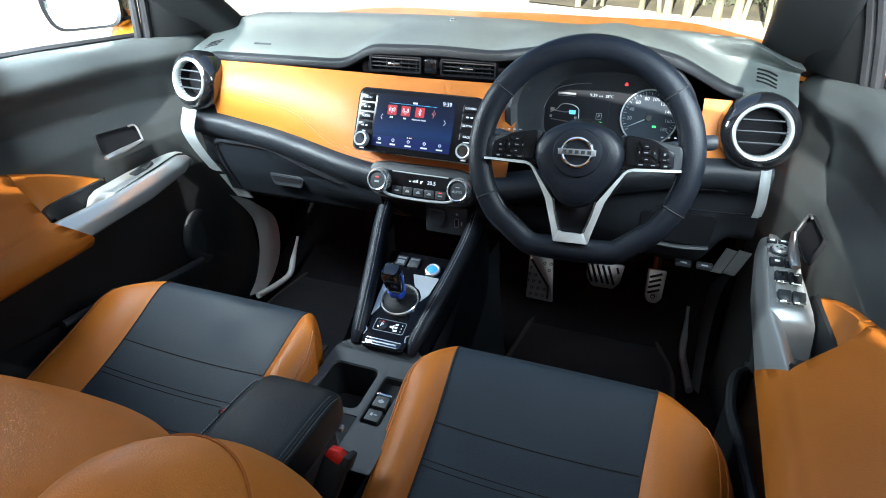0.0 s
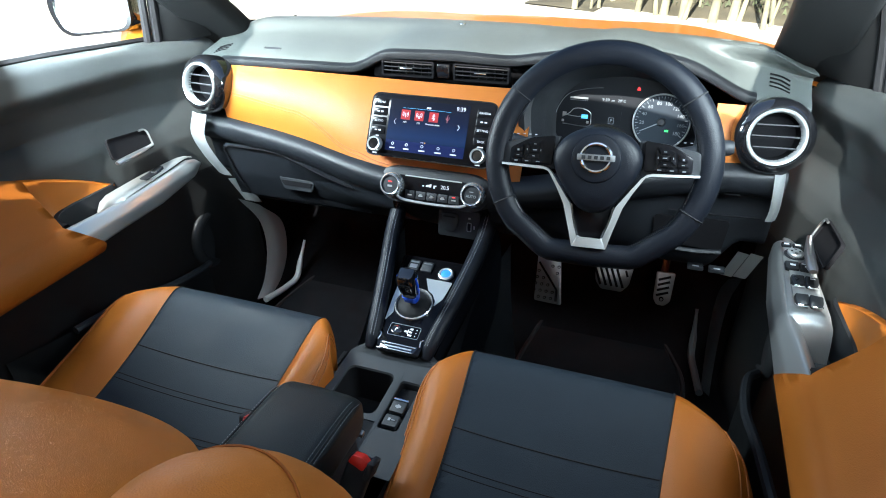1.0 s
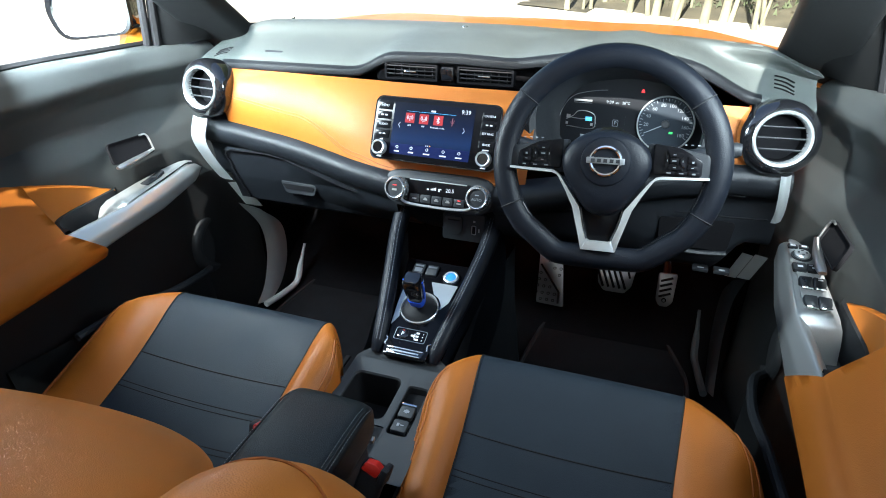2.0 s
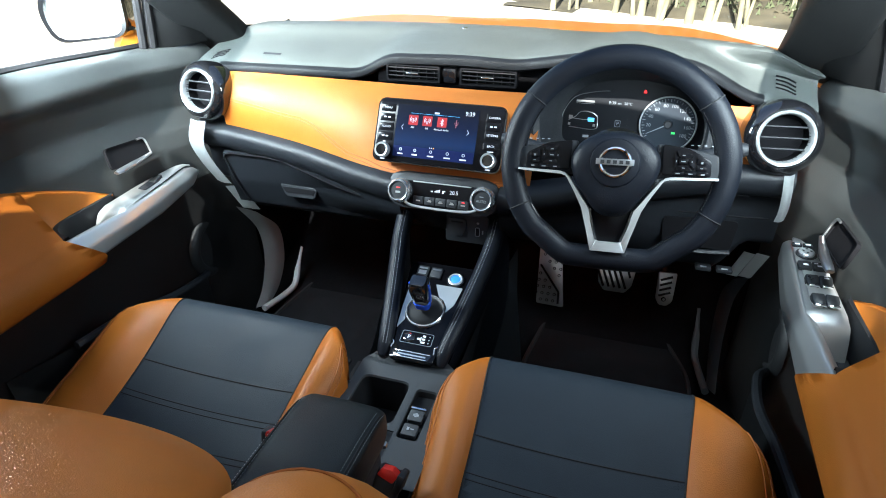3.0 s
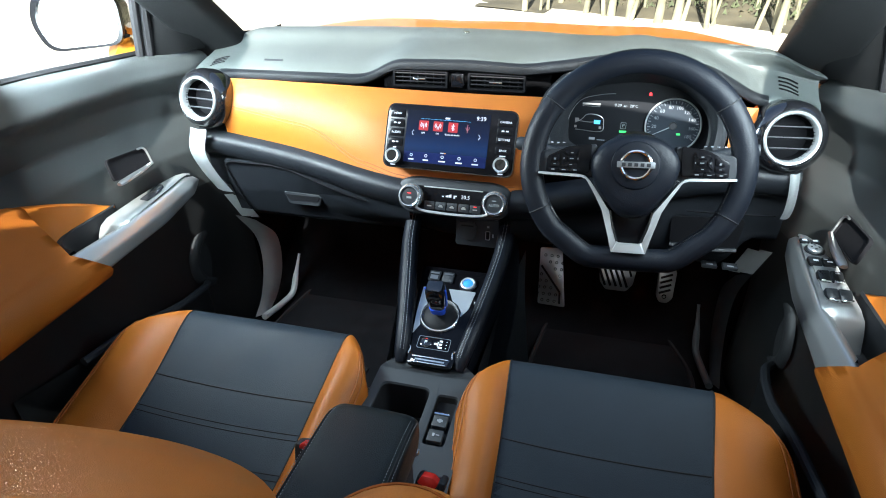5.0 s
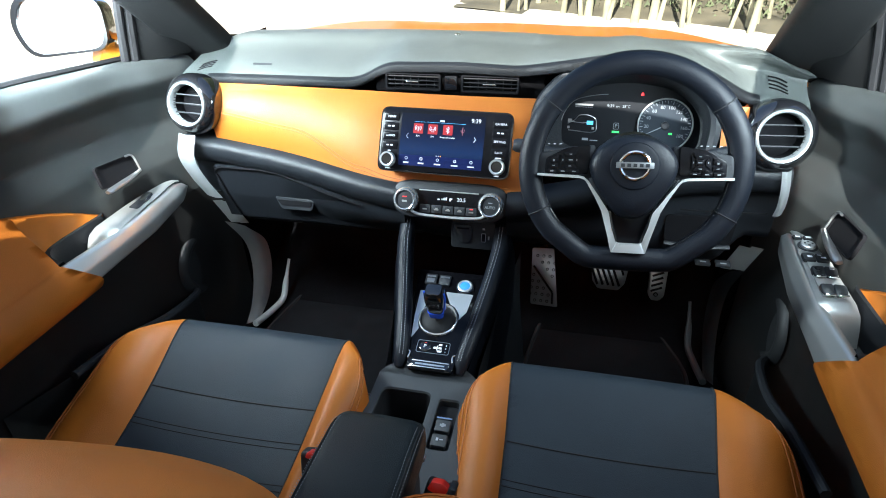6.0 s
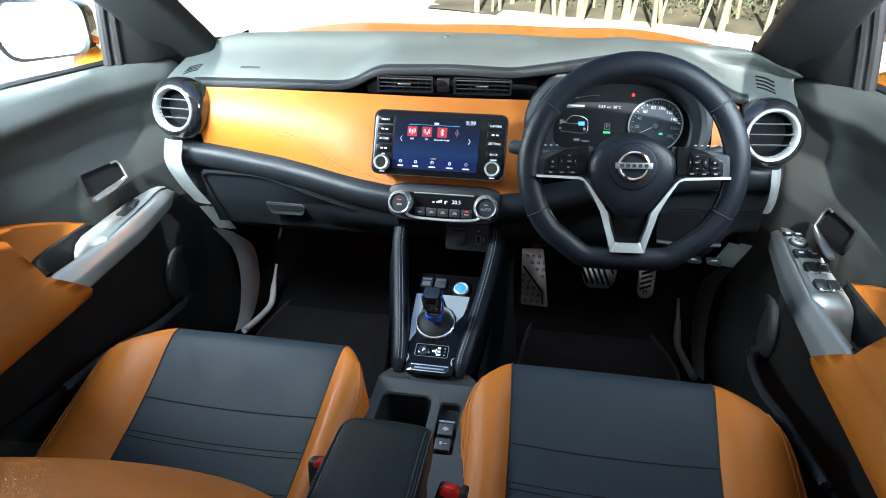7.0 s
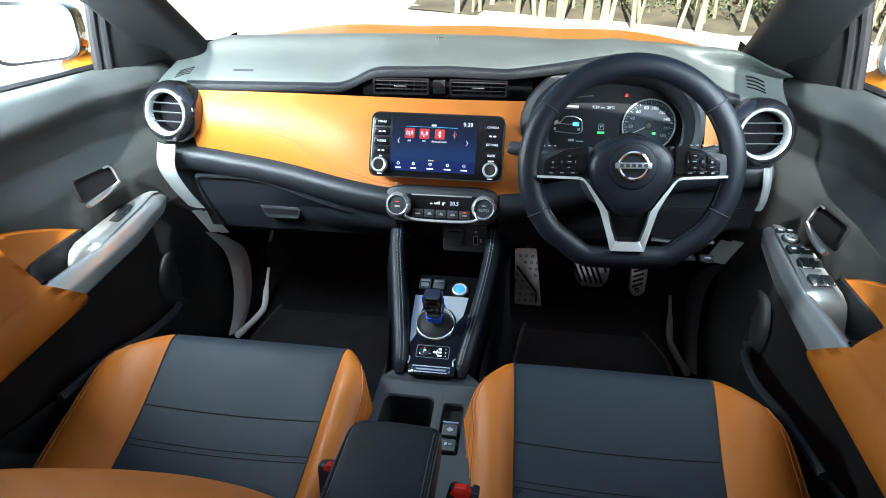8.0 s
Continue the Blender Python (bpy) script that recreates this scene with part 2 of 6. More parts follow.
ground = solo("ground", patch([[V(x, y, -0.40) for x in (-900, -20, 20, 900)] for y in (-900, -20, 20, 900)], 24, 24), DIRT, "pale dry dirt ground in bright sun", "ground", kind="structure")


def bank(bm_y):
    rows = [[V(x, y - 0.38 * (x + 0.3), -0.395 + 0.12 * max(0, y - 8.8) + 0.05 * noise.noise(V(x * 0.8, y * 0.8, 0))) for x in np.linspace(-1.6, 9, 60)] for y in np.linspace(8.25, 18, 24)]
    return sheet(rows)


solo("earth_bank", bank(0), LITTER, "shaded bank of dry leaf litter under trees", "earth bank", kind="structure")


def tree(x, y, girth, tall, lean, bend):
    ob = thing("tree", (x, y, -0.42), "slender pale-barked tree in a sunlit row", "tree", "row of slender trees")
    z0 = -0.42
    pts = [V(x + lean * s * tall + bend * math.sin(s * 4), y + 0.2 * bend * math.sin(s * 3), z0 + tall * s) for s in (0, 0.03, 0.1, 0.3, 0.6, 1)]
    rad = [girth * (1.15 - 0.2 * min(1, s * 6) - 0.55 * s) for s in np.linspace(0, 1, 14)]
    part("trunk", tube(pts, rad, 10, n=14), BARK, ob)
    limbs, leaves = [], bmesh.new()
    for k in range(7):
        s = 0.45 + 0.08 * k
        p = V(x + lean * s * tall + bend * math.sin(s * 4), y, z0 + tall * s)
        a = random.random() * math.tau
        q = p + V(math.cos(a), math.sin(a), 0.7) * tall * 0.16
        limbs.append(tube([p, (p + q) / 2 + V(0, 0, 0.05), q], [girth * 0.4, girth * 0.28, girth * 0.1], 6))
        for i in range(90):
            c = q + V(random.gauss(0, 1), random.gauss(0, 1), random.gauss(0, 0.7)) * tall * 0.10
            u, w = V(random.gauss(0, 1), random.gauss(0, 1), random.gauss(0, 1)).normalized() * 0.09, V(random.gauss(0, 1), random.gauss(0, 1), random.gauss(0, 1)).normalized() * 0.04
            leaves.faces.new([leaves.verts.new(c + d) for d in (-u, w, u, -w)])
    part("limb", join(*limbs), BARK, ob)
    part("crown", leaves, LEAF, ob)


random.seed(5)
for k in range(95):
    x = random.uniform(-0.9, 6.2)
    tree(x, 8.35 - 0.38 * (x + 0.3) + random.uniform(-0.15, 3.2) * random.random(), random.choice((0.018, 0.024, 0.028, 0.036, 0.05)), random.uniform(4.5, 6.5), random.uniform(-0.10, 0.12), random.uniform(-0.12, 0.12))


def brush(seed, n):
    """Loose undergrowth behind the trees: many small blades and leaves."""
    rnd = random.Random(seed)
    bm = bmesh.new()
    for i in range(n):
        x, y = rnd.uniform(-1.4, 8), rnd.uniform(9.0, 14)
        z = -0.40 + 0.12 * max(0, y - 8.8)
        y -= 0.38 * (x + 0.3)
        c = V(x, y, z + rnd.uniform(0.0, 0.9) * rnd.random())
        a = rnd.uniform(0, math.tau)
        u, w = V(math.cos(a), math.sin(a), rnd.uniform(-0.2, 0.5)) * rnd.uniform(0.012, 0.045), V(0, 0, rnd.uniform(0.03, 0.10))
        bm.faces.new([bm.verts.new(c + d) for d in (-u, w * 0.2, u, w)])
    return bm


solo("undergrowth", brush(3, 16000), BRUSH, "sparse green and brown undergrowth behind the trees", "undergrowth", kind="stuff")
# top raised far above the view to keep sky light off the seats
solo("backdrop", patch([[V(-5 + 24 * s, 17.5 - 3 * math.sin(s * 3), z) for s in (0, 0.3, 0.6, 1)] for z in (-0.5, 5, 14)], 20, 8), LITTER, "dark wooded slope far behind the trees, raised to block sky light", "backdrop", kind="structure")

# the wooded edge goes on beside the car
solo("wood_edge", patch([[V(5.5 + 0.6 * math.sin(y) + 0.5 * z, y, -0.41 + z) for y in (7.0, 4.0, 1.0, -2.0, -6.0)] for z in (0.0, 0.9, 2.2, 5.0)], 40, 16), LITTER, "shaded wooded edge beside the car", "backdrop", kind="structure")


def side_brush(seed, n):
    rnd = random.Random(seed)
    bm = bmesh.new()
    for i in range(n):
        c = V(rnd.uniform(4.6, 6.2), rnd.uniform(-3.0, 7.5), -0.4 + 2.6 * rnd.random() ** 1.6)
        a = rnd.uniform(0, math.tau)
        u, w = V(math.cos(a), math.sin(a), rnd.uniform(-0.4, 0.4)) * rnd.uniform(0.03, 0.10), V(rnd.uniform(-0.04, 0.04), 0, rnd.uniform(0.03, 0.10))
        bm.faces.new([bm.verts.new(c + d) for d in (-u, -w, u, w)])
    return bm


solo("hedge", side_brush(8, 9000), BRUSH, "brown and green hedge leaves beside the car", "hedge", kind="stuff")

# ---- the car's shell ----
FLOOR = -0.02
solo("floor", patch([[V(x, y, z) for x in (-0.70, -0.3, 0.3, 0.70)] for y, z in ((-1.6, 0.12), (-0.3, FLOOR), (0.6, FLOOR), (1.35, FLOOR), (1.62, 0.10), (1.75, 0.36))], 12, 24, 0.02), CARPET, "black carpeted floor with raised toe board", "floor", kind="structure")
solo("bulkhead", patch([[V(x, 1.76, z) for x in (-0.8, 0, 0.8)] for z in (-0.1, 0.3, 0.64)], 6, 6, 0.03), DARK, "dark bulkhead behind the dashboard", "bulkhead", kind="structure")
solo("ceiling", patch([[V(x, y, z - 0.10 * (abs(x) / 0.62) ** 4) for x in (-0.62, -0.56, -0.3, 0, 0.3, 0.56, 0.62)] for y, z in ((0.66, 1.20), (0.4, 1.25), (-0.4, 1.28), (-1.3, 1.24), (-1.6, 1.16))], 24, 16, 0.03), HEADLINER, "light grey fabric headliner", "ceiling", kind="structure")
solo("wall_rear", patch([[V(x, y, z) for x in (-0.74, 0, 0.74)] for y, z in ((-1.62, -0.1), (-1.66, 0.4), (-1.62, 0.78))], 8, 8, 0.04), PLASTIC, "dark plastic tailgate lining", "tailgate lining", kind="structure")
for s in (-1, 1):
    solo("wall_" + ("left" if s < 0 else "right"), patch([[V(s * x, y, z) for y in (0.16, -0.5, -1.1, -1.62)] for x, z in ((0.74, -0.1), (0.75, 0.4), (0.74, 0.78))], 10, 8, 0.04), PLASTIC, "dark rear side lining of the cabin", "side lining", kind="structure")
    solo("pillar_middle", tube([(s * 0.76, 0.16, -0.1), (s * 0.75, 0.14, 0.75), (s * 0.62, 0.06, 1.2)], 0.05, 8, n=10), HEADLINER, "grey middle roof pillar", "pillar", kind="structure")
    solo("pillar_rear", tube([(s * 0.72, -1.58, 0.72), (s * 0.66, -1.5, 1.0), (s * 0.58, -1.38, 1.2)], 0.07, 8, n=10), HEADLINER, "grey rear roof pillar", "pillar", kind="structure")
    solo("roof_rail", tube([(s * 0.60, 0.62, 1.145), (s * 0.635, 0.0, 1.185), (s * 0.62, -1.45, 1.15)], 0.035, 8, n=12), HEADLINER, "grey padded roof rail above the doors", "roof rail", kind="structure")


    flank = thing("flank_left" if s < 0 else "flank_right", (s * 0.80, -0.75, -0.3), "orange rear body side with dark window band", "body side", "rear body sides", "structure")
    part("skin", sheet([[V(s * (0.815 + 0.03 * math.sin((z + 0.3) * 3) - 0.05 * max(0, -y - 1.1)), y, z) for z in np.linspace(-0.25, 0.79, 12)] for y in np.linspace(0.19, -1.7, 16)], 0.01), PAINT, flank, "orange painted panel")
    part("rear_side_pane", patch([[V(s * 0.765, y, 0.79) for y in (0.10, -0.7, -1.55)], [V(s * 0.715, y, 0.98) for y in (0.08, -0.7, -1.48)], [V(s * 0.645, y, 1.165) for y in (0.06, -0.7, -1.40)]], 8, 6), TINTED, flank, "added rear side glass, tinted to cut light from behind")
    part("belt_moulding", tube([(s * (0.822 - 0.05 * max(0, -y - 1.1)), y, 0.797) for y in np.linspace(0.19, -1.6, 10)], 0.009, 8), CHROME, flank, "bright belt moulding")


# added pane behind the view; its tint dims the light coming in
solo("window_rear", patch([[V(x, -1.62, 0.79) for x in (-0.70, 0, 0.70)], [V(x * 0.92, -1.56, 1.0) for x in (-0.70, 0, 0.70)], [V(x * 0.84, -1.48, 1.17) for x in (-0.70, 0, 0.70)]], 8, 6), TINTED, "added tailgate window, tinted to cut light from behind", "rear window", kind="structure")

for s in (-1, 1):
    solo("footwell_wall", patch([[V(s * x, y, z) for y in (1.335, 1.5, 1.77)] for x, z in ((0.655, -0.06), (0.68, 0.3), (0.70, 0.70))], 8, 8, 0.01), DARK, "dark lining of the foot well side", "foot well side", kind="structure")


PILLAR = material("dark_pillar_plastic", (0.009, 0.0095, 0.010), 0.6, specular=0.10, vary=0.12, scale=7, bump=0.3, grain=1100, voronoi=True)


def front_pillar(s):
    c = [V(s * 0.640, 1.405, 0.725), V(s * 0.632, 1.33, 0.785), V(s * 0.612, 1.08, 0.965), V(s * 0.575, 0.62, 1.19)]
    path = spline(c, 14)
    secs = []
    for i, p in enumerate(path):
        d = (path[min(i + 1, 13)] - path[max(i - 1, 0)]).normalized()
        side = V(s, 0, 0)
        up = side.cross(d).normalized()
        if up.z < 0:
            up = -up
        o = rounded([(-0.048, -0.022), (0.060, -0.055), (0.075, 0.0), (0.03, 0.035), (-0.045, 0.02)], 0.018, 4)
        w = line1(i / 13, (0, 1.15), (0.3, 1.0), (1, 0.95))
        secs.append([p + side * q[0] * w + up * q[1] for q in o])
    solo("pillar_front", loft(secs), PILLAR, "dark grey front roof pillar with smooth plastic cover", "pillar", kind="structure")
    a = [V(s * 0.655, 1.320, 0.732), V(s * 0.648, 1.26, 0.80), V(s * 0.645, 1.215, 0.875)]
    b = [V(s * 0.730, 1.228, 0.727), V(s * 0.713, 1.222, 0.81), V(s * 0.692, 1.212, 0.885)]
    solo("sail_panel", patch([spline(a, 3), [(p + q) / 2 + V(-s * 0.006, 0, 0) for p, q in zip(spline(a, 3), b)], b], 8, 8, 0.012), PILLAR, "dark triangular plastic sail panel at the window's corner", "sail panel", kind="structure")
    solo("window_post", join(tube([p + V(s * 0.006, -0.006, 0) for p in b], 0.011, 8, n=10), tube([p + V(s * 0.016, -0.024, 0) for p in b], 0.0095, 8, n=10)), RUBBER, "black rubber window channel post", "window post", kind="structure")
    solo("window_frame", tube([(s * 0.698, 1.215, 0.885), (s * 0.690, 1.13, 0.955), (s * 0.668, 0.95, 1.06), (s * 0.635, 0.5, 1.16), (s * 0.63, 0.1, 1.19)], 0.020, 8, n=20), RUBBER, "black upper window frame along the roof", "window frame", kind="structure")


for s in (-1, 1):
    front_pillar(s)

# wind-screen base, hood outside
def screen_y(x):
    return 1.497 - 0.24 * (x + 0.08) ** 2 - 0.10 * max(0, x - 0.1) * 1.2


def bonnet():
    rows = []
    for y, z in ((1.50, 0.722), (1.62, 0.724), (1.85, 0.702), (2.1, 0.662), (2.32, 0.608), (2.42, 0.57), (2.47, 0.48)):
        rows.append([V(x, (y - 1.5) * (2.47 - screen_y(x) - 0.03) / 0.97 + screen_y(x) + 0.03 - 0.22 * (abs(x) / 0.8) ** 2.2 * max(0, (y - 1.5)), z - 0.030 * (abs(x) / 0.8) ** 3 + 0.012 * math.exp(-((abs(x) - 0.45) / 0.10) ** 2)) for x in (-0.80, -0.65, -0.45, -0.2, 0, 0.2, 0.45, 0.65, 0.80)])
    return patch(rows, 40, 24, 0.01)


solo("bonnet", bonnet(), PAINT, "glossy orange car bonnet seen through the windscreen", "bonnet")
solo("cowl", patch([[V(x, screen_y(x) + d, z) for x in np.linspace(-0.62, 0.62, 9)] for d, z in ((0.0, 0.750), (0.02, 0.730), (0.045, 0.700))], 24, 6, 0.01), RUBBER, "black cowl strip under the windscreen", "cowl", kind="structure")
wind = solo("windshield", patch([[V(x, screen_y(x) + 0.012, 0.760) for x in np.linspace(-0.64, 0.64, 7)], [V(x * 0.94, screen_y(x) - 0.40, 1.03) for x in np.linspace(-0.64, 0.64, 7)], [V(x * 0.88, screen_y(x) - 0.80, 1.215) for x in np.linspace(-0.64, 0.64, 7)]], 24, 16), GLASS, "clear laminated windscreen", "windscreen", kind="structure")
wind.visible_shadow = False


# ---- dashboard ----
dash = thing("dashboard", (0, 1.3, 0.3), "charcoal soft-plastic dashboard with stitched orange leather band", "dashboard")


def soft_curve(x, *pairs):
    return float(np.mean([line1(x + d, *pairs) for d in np.linspace(-0.022, 0.022, 9)]))


def brim(x):
    """The pad's rear edge: y, z."""
    y = soft_curve(x, (-0.22, 1.237), (-0.12, 1.222), (0.13, 1.222), (0.20, 1.195), (0.33, 1.17), (0.46, 1.195), (0.54, 1.237))
    z = soft_curve(x, (-0.55, 0.700), (-0.24, 0.703), (-0.218, 0.7065), (-0.160, 0.739), (-0.145, 0.743), (0.0, 0.747), (0.12, 0.743), (0.21, 0.765), (0.33, 0.792), (0.45, 0.762), (0.545, 0.702))
    return y, z


def pad_z(x, y):
    """Height of the pad's top at a place."""
    yb, zb = brim(x)
    zb -= 0.012 * curve1(abs(x), (0.56, 0), (0.655, 1))
    yw = screen_y(x) + 0.01
    top = 0.757 + 0.012 * curve1(x, (0.15, 0), (0.45, 1)) - 0.030 * curve1(abs(x), (0.555, 0), (0.655, 1))
    mid = line1(zb, (0.685, 0.718), (0.70, 0.738), (0.745, 0.757), (0.80, 0.800))
    return line1(y, (yb + 0.008, zb + 0.003), (yb + 0.035, zb + line1(zb, (0.70, 0.014), (0.745, 0.008))), ((yw + yb) / 2 + 0.02, mid), (yw - 0.06, top + 0.002), (yw, top))


def pad():
    cols = []
    for x in np.linspace(-0.650, 0.650, 90):
        yb, zb = brim(x)
        yw = screen_y(x) + 0.01
        top = 0.757 + 0.012 * curve1(x, (0.15, 0), (0.45, 1)) - 0.030 * curve1(abs(x), (0.555, 0), (0.655, 1))
        zb -= 0.012 * curve1(abs(x), (0.56, 0), (0.655, 1))
        hump = max(0, zb - 0.735)
        pts = [V(x, yw, top), V(x, yw - 0.06, top + 0.002 + hump * 0.2), V(x, (yw + yb) / 2 + 0.02, line1(zb, (0.685, 0.718), (0.70, 0.738), (0.745, 0.757), (0.80, 0.800))), V(x, yb + 0.035, zb + line1(zb, (0.70, 0.014), (0.745, 0.008))), V(x, yb + 0.008, zb + 0.003), V(x, yb, zb - 0.006), V(x, yb + 0.004, zb - 0.014), V(x, yb + 0.03, zb - 0.017)]
        cols.append(spline(pts, 30))
    return sheet(cols, 0.004)


part("upper_pad", pad(), PAD, dash, "grained charcoal soft-plastic top pad")


def lip_row(x):
    yb, zb = brim(x)
    zb -= 0.012 * curve1(abs(x), (0.56, 0), (0.655, 1))
    return [V(x, yb + 0.010, zb + 0.0050), V(x, yb + 0.003, zb + 0.0035), V(x, yb - 0.0015, zb), V(x, yb - 0.003, zb - 0.007), V(x, yb - 0.001, zb - 0.013), V(x, yb + 0.006, zb - 0.017), V(x, yb + 0.03, zb - 0.020)]


part("pad_lip", sheet([lip_row(x) for x in np.linspace(-0.575, 0.56, 100)], 0.003), PLASTIC, dash, "black edge of the top pad")


def band_top(x):
    return V(x, 1.232 - 0.012 * math.exp(-(x / 0.25) ** 2), 0.688)


def band_low(x):
    y = smooth1(x, (-0.57, 1.197), (-0.35, 1.174), (-0.15, 1.118), (0.0, 1.104), (0.2, 1.112), (0.50, 1.19))
    z = smooth1(x, (-0.60, 0.577), (-0.40, 0.559), (-0.28, 0.546), (-0.17, 0.536), (0.0, 0.528), (0.12, 0.530), (0.30, 0.56), (0.52, 0.595))
    return V(x, y, z)


def band_point(x, v):
    a, b = band_top(x), band_low(x)
    belly = 0.022 * math.sin(math.pi * v) * line1(x, (-0.55, 0.9), (-0.2, 0.8), (0, 0.0), (0.2, 0.3))
    p = a.lerp(b, v)
    return p + V(0, -belly * 0.9, belly * 0.4)


for x0, x1, n in ((-0.556, 0.172, 60), (0.500, 0.556, 8)):
    part("leather_band", sheet([[band_point(x, v) for v in np.linspace(0, 1, 18)] for x in np.linspace(x0, x1, n)], 0.006), ORANGE, dash, "stitched orange leather band")
# stitched seam that sweeps down the band
seam_v = lambda x: curve1(x, (-0.56, 0.50), (-0.36, 0.60), (-0.20, 0.90), (-0.12, 0.955), (0.15, 0.955))
for off, nm in ((0.0, "band_seam"), (0.045, "band_seam")):
    pts = [band_point(x, min(0.985, seam_v(x) + off)) + V(0, -0.0012, 0.0006) for x in np.linspace(-0.55, 0.12, 60)]
    part(nm, tube(pts, 0.0008, 5), ORANGE_THREAD, dash, "darker orange double stitching")


def lower_section(x):
    """Profile of the lower dash from the band down to the knees."""
    b = band_low(x)
    lift = line1(abs(x), (0.545, 0.0), (0.585, 0.065))
    back = line1(abs(x), (0.0, 0.0), (0.25, 0.004), (0.6, 0.012))
    pts = [b + V(0, 0.016, 0.008), b + V(0, -0.004, 0.0), b + V(0, -0.020, -0.012), b + V(0, -0.023, -0.030), b + V(0, -0.012, -0.052), V(x, b.y + back - 0.004, b.z - 0.062), V(x, b.y + back + 0.004, 0.44 + lift * 0.5), V(x, 1.215, 0.365 + lift), V(x, 1.27, 0.335 + 1.2 * lift), V(x, 1.40, 0.32 + 1.2 * lift)]
    return pts


for x0, x1 in ((-0.632, -0.10), (0.115, 0.632)):
    part("lower_panel", sheet([spline(lower_section(x), 40) for x in np.linspace(x0, x1, 40)], 0.004), LOWER_DASH, dash, "black moulded lower dash panel")

# glove box lid, proud of the panel, with its groove and pull
def lid_point(x, v):
    b = band_low(x)
    top = line1(x, (-0.57, 0.514), (-0.45, 0.514), (-0.33, 0.496), (-0.20, 0.468))
    bot = 0.372
    z = top + (bot - top) * v
    y = line1(z, (0.36, 1.212), (0.44, 1.188 - 0.03 * max(0, (x + 0.35) / 0.2)), (0.52, 1.176 - 0.09 * max(0, (x + 0.40) / 0.2))) - 0.006
    return V(x, y, z)


box_lid = part("glovebox", sheet([[lid_point(x, v) + V(0, 0.012 * (1 if (v in (0.0, 1.0)) else 0), 0) for v in np.r_[0.0, np.linspace(0.02, 0.98, 16), 1.0]] for x in np.r_[-0.566, np.linspace(-0.56, -0.20, 30), -0.196]], 0.004), LOWER_DASH, dash, "smooth black glove box lid")
edge = [lid_point(x, 0.0) for x in np.linspace(-0.20, -0.545, 20)] + [lid_point(-0.562, 0.07)] + [lid_point(-0.563 + 0.03 * v, v) for v in np.linspace(0.2, 0.95, 8)]
part("lid_gap", tube([p + V(0, -0.0035, 0) for p in edge], 0.0022, 6, n=50), DARK, box_lid, "dark gap round the lid")
hm = facing((-0.378, 1.176, 0.432), (1, 0.0, 0.05), (0, 0.2, 1))
part("handle", join(plate([(-0.050, 0.016), (0.048, 0.010), (0.040, -0.016), (-0.036, -0.013)], 0.012, hm, 0.006, 0.002)), PLASTIC, box_lid, "recessed glove box pull")
part("handle_recess", plate([(-0.044, 0.010), (0.042, 0.005), (0.036, -0.006), (-0.034, -0.003)], 0.004, hm @ Matrix.Translation((0, 0, 0.002)), 0.004), DARK, box_lid)

# end caps beside the doors
for s in (-1, 1):
    # right strip is shaped to the trim's sunlit upper part, shaded rest left out
    e = [V(s * 0.588, 1.164, 0.588), V(s * 0.584, 1.138, 0.545), V(s * 0.573, 1.148, 0.49), V(s * 0.556, 1.168, 0.435)] if s < 0 else [V(0.609, 1.164, 0.592), V(0.611, 1.152, 0.56), V(0.613, 1.154, 0.525), V(0.612, 1.160, 0.503)]
    f = [p + V(s * (0.044 if s < 0 else 0.017), 0.006, 0.002) for p in e]
    part("end_trim", patch([e, [(p + q) / 2 + V(0, -0.005, 0) for p, q in zip(e, f)], f], 16, 6, 0.006), GREY_TRIM, dash, "pale grey end trim beside the door")
    for x0, x1 in ((0.646, 0.622), (0.619, 0.598)):
        solo("kick_panel", patch([[V(s * x0, 1.252, 0.380), V(s * x1, 1.256, 0.382)], [V(s * (x0 - 0.016), 1.285, 0.302), V(s * (x1 - 0.016), 1.292, 0.300)]], 6, 6, 0.008), GREY_TRIM, "pale grey kick panel below the dashboard", "kick panel", kind="structure")
    g = [V(s * 0.617, 1.240, 0.330), V(s * 0.615, 1.308, 0.223), V(s * 0.615, 1.312, 0.13), V(s * 0.615, 1.271, 0.044), V(s * 0.613, 1.225, 0.012)]
    h = [V(s * 0.600, 1.300, 0.285), V(s * 0.600, 1.387, 0.186), V(s * 0.600, 1.383, 0.083), V(s * 0.600, 1.332, 0.02), V(s * 0.598, 1.275, 0.0)]
    # one trim: lit pale on the left, shaded dark on the right, by material
    solo("sill_trim", patch([g, [(p + q) / 2 + V(-s * 0.006, 0, 0) for p, q in zip(g, h)], h], 24, 6, 0.008), GREY_TRIM if s < 0 else DASH, ("pale" if s < 0 else "dark") + " grey plastic trim of the door opening, toned for its side's light", "sill trim", kind="structure")
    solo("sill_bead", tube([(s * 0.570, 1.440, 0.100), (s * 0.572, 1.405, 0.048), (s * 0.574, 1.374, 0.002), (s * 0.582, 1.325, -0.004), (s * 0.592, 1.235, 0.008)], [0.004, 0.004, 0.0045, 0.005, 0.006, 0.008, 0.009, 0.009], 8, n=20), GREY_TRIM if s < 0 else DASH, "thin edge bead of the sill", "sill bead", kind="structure")

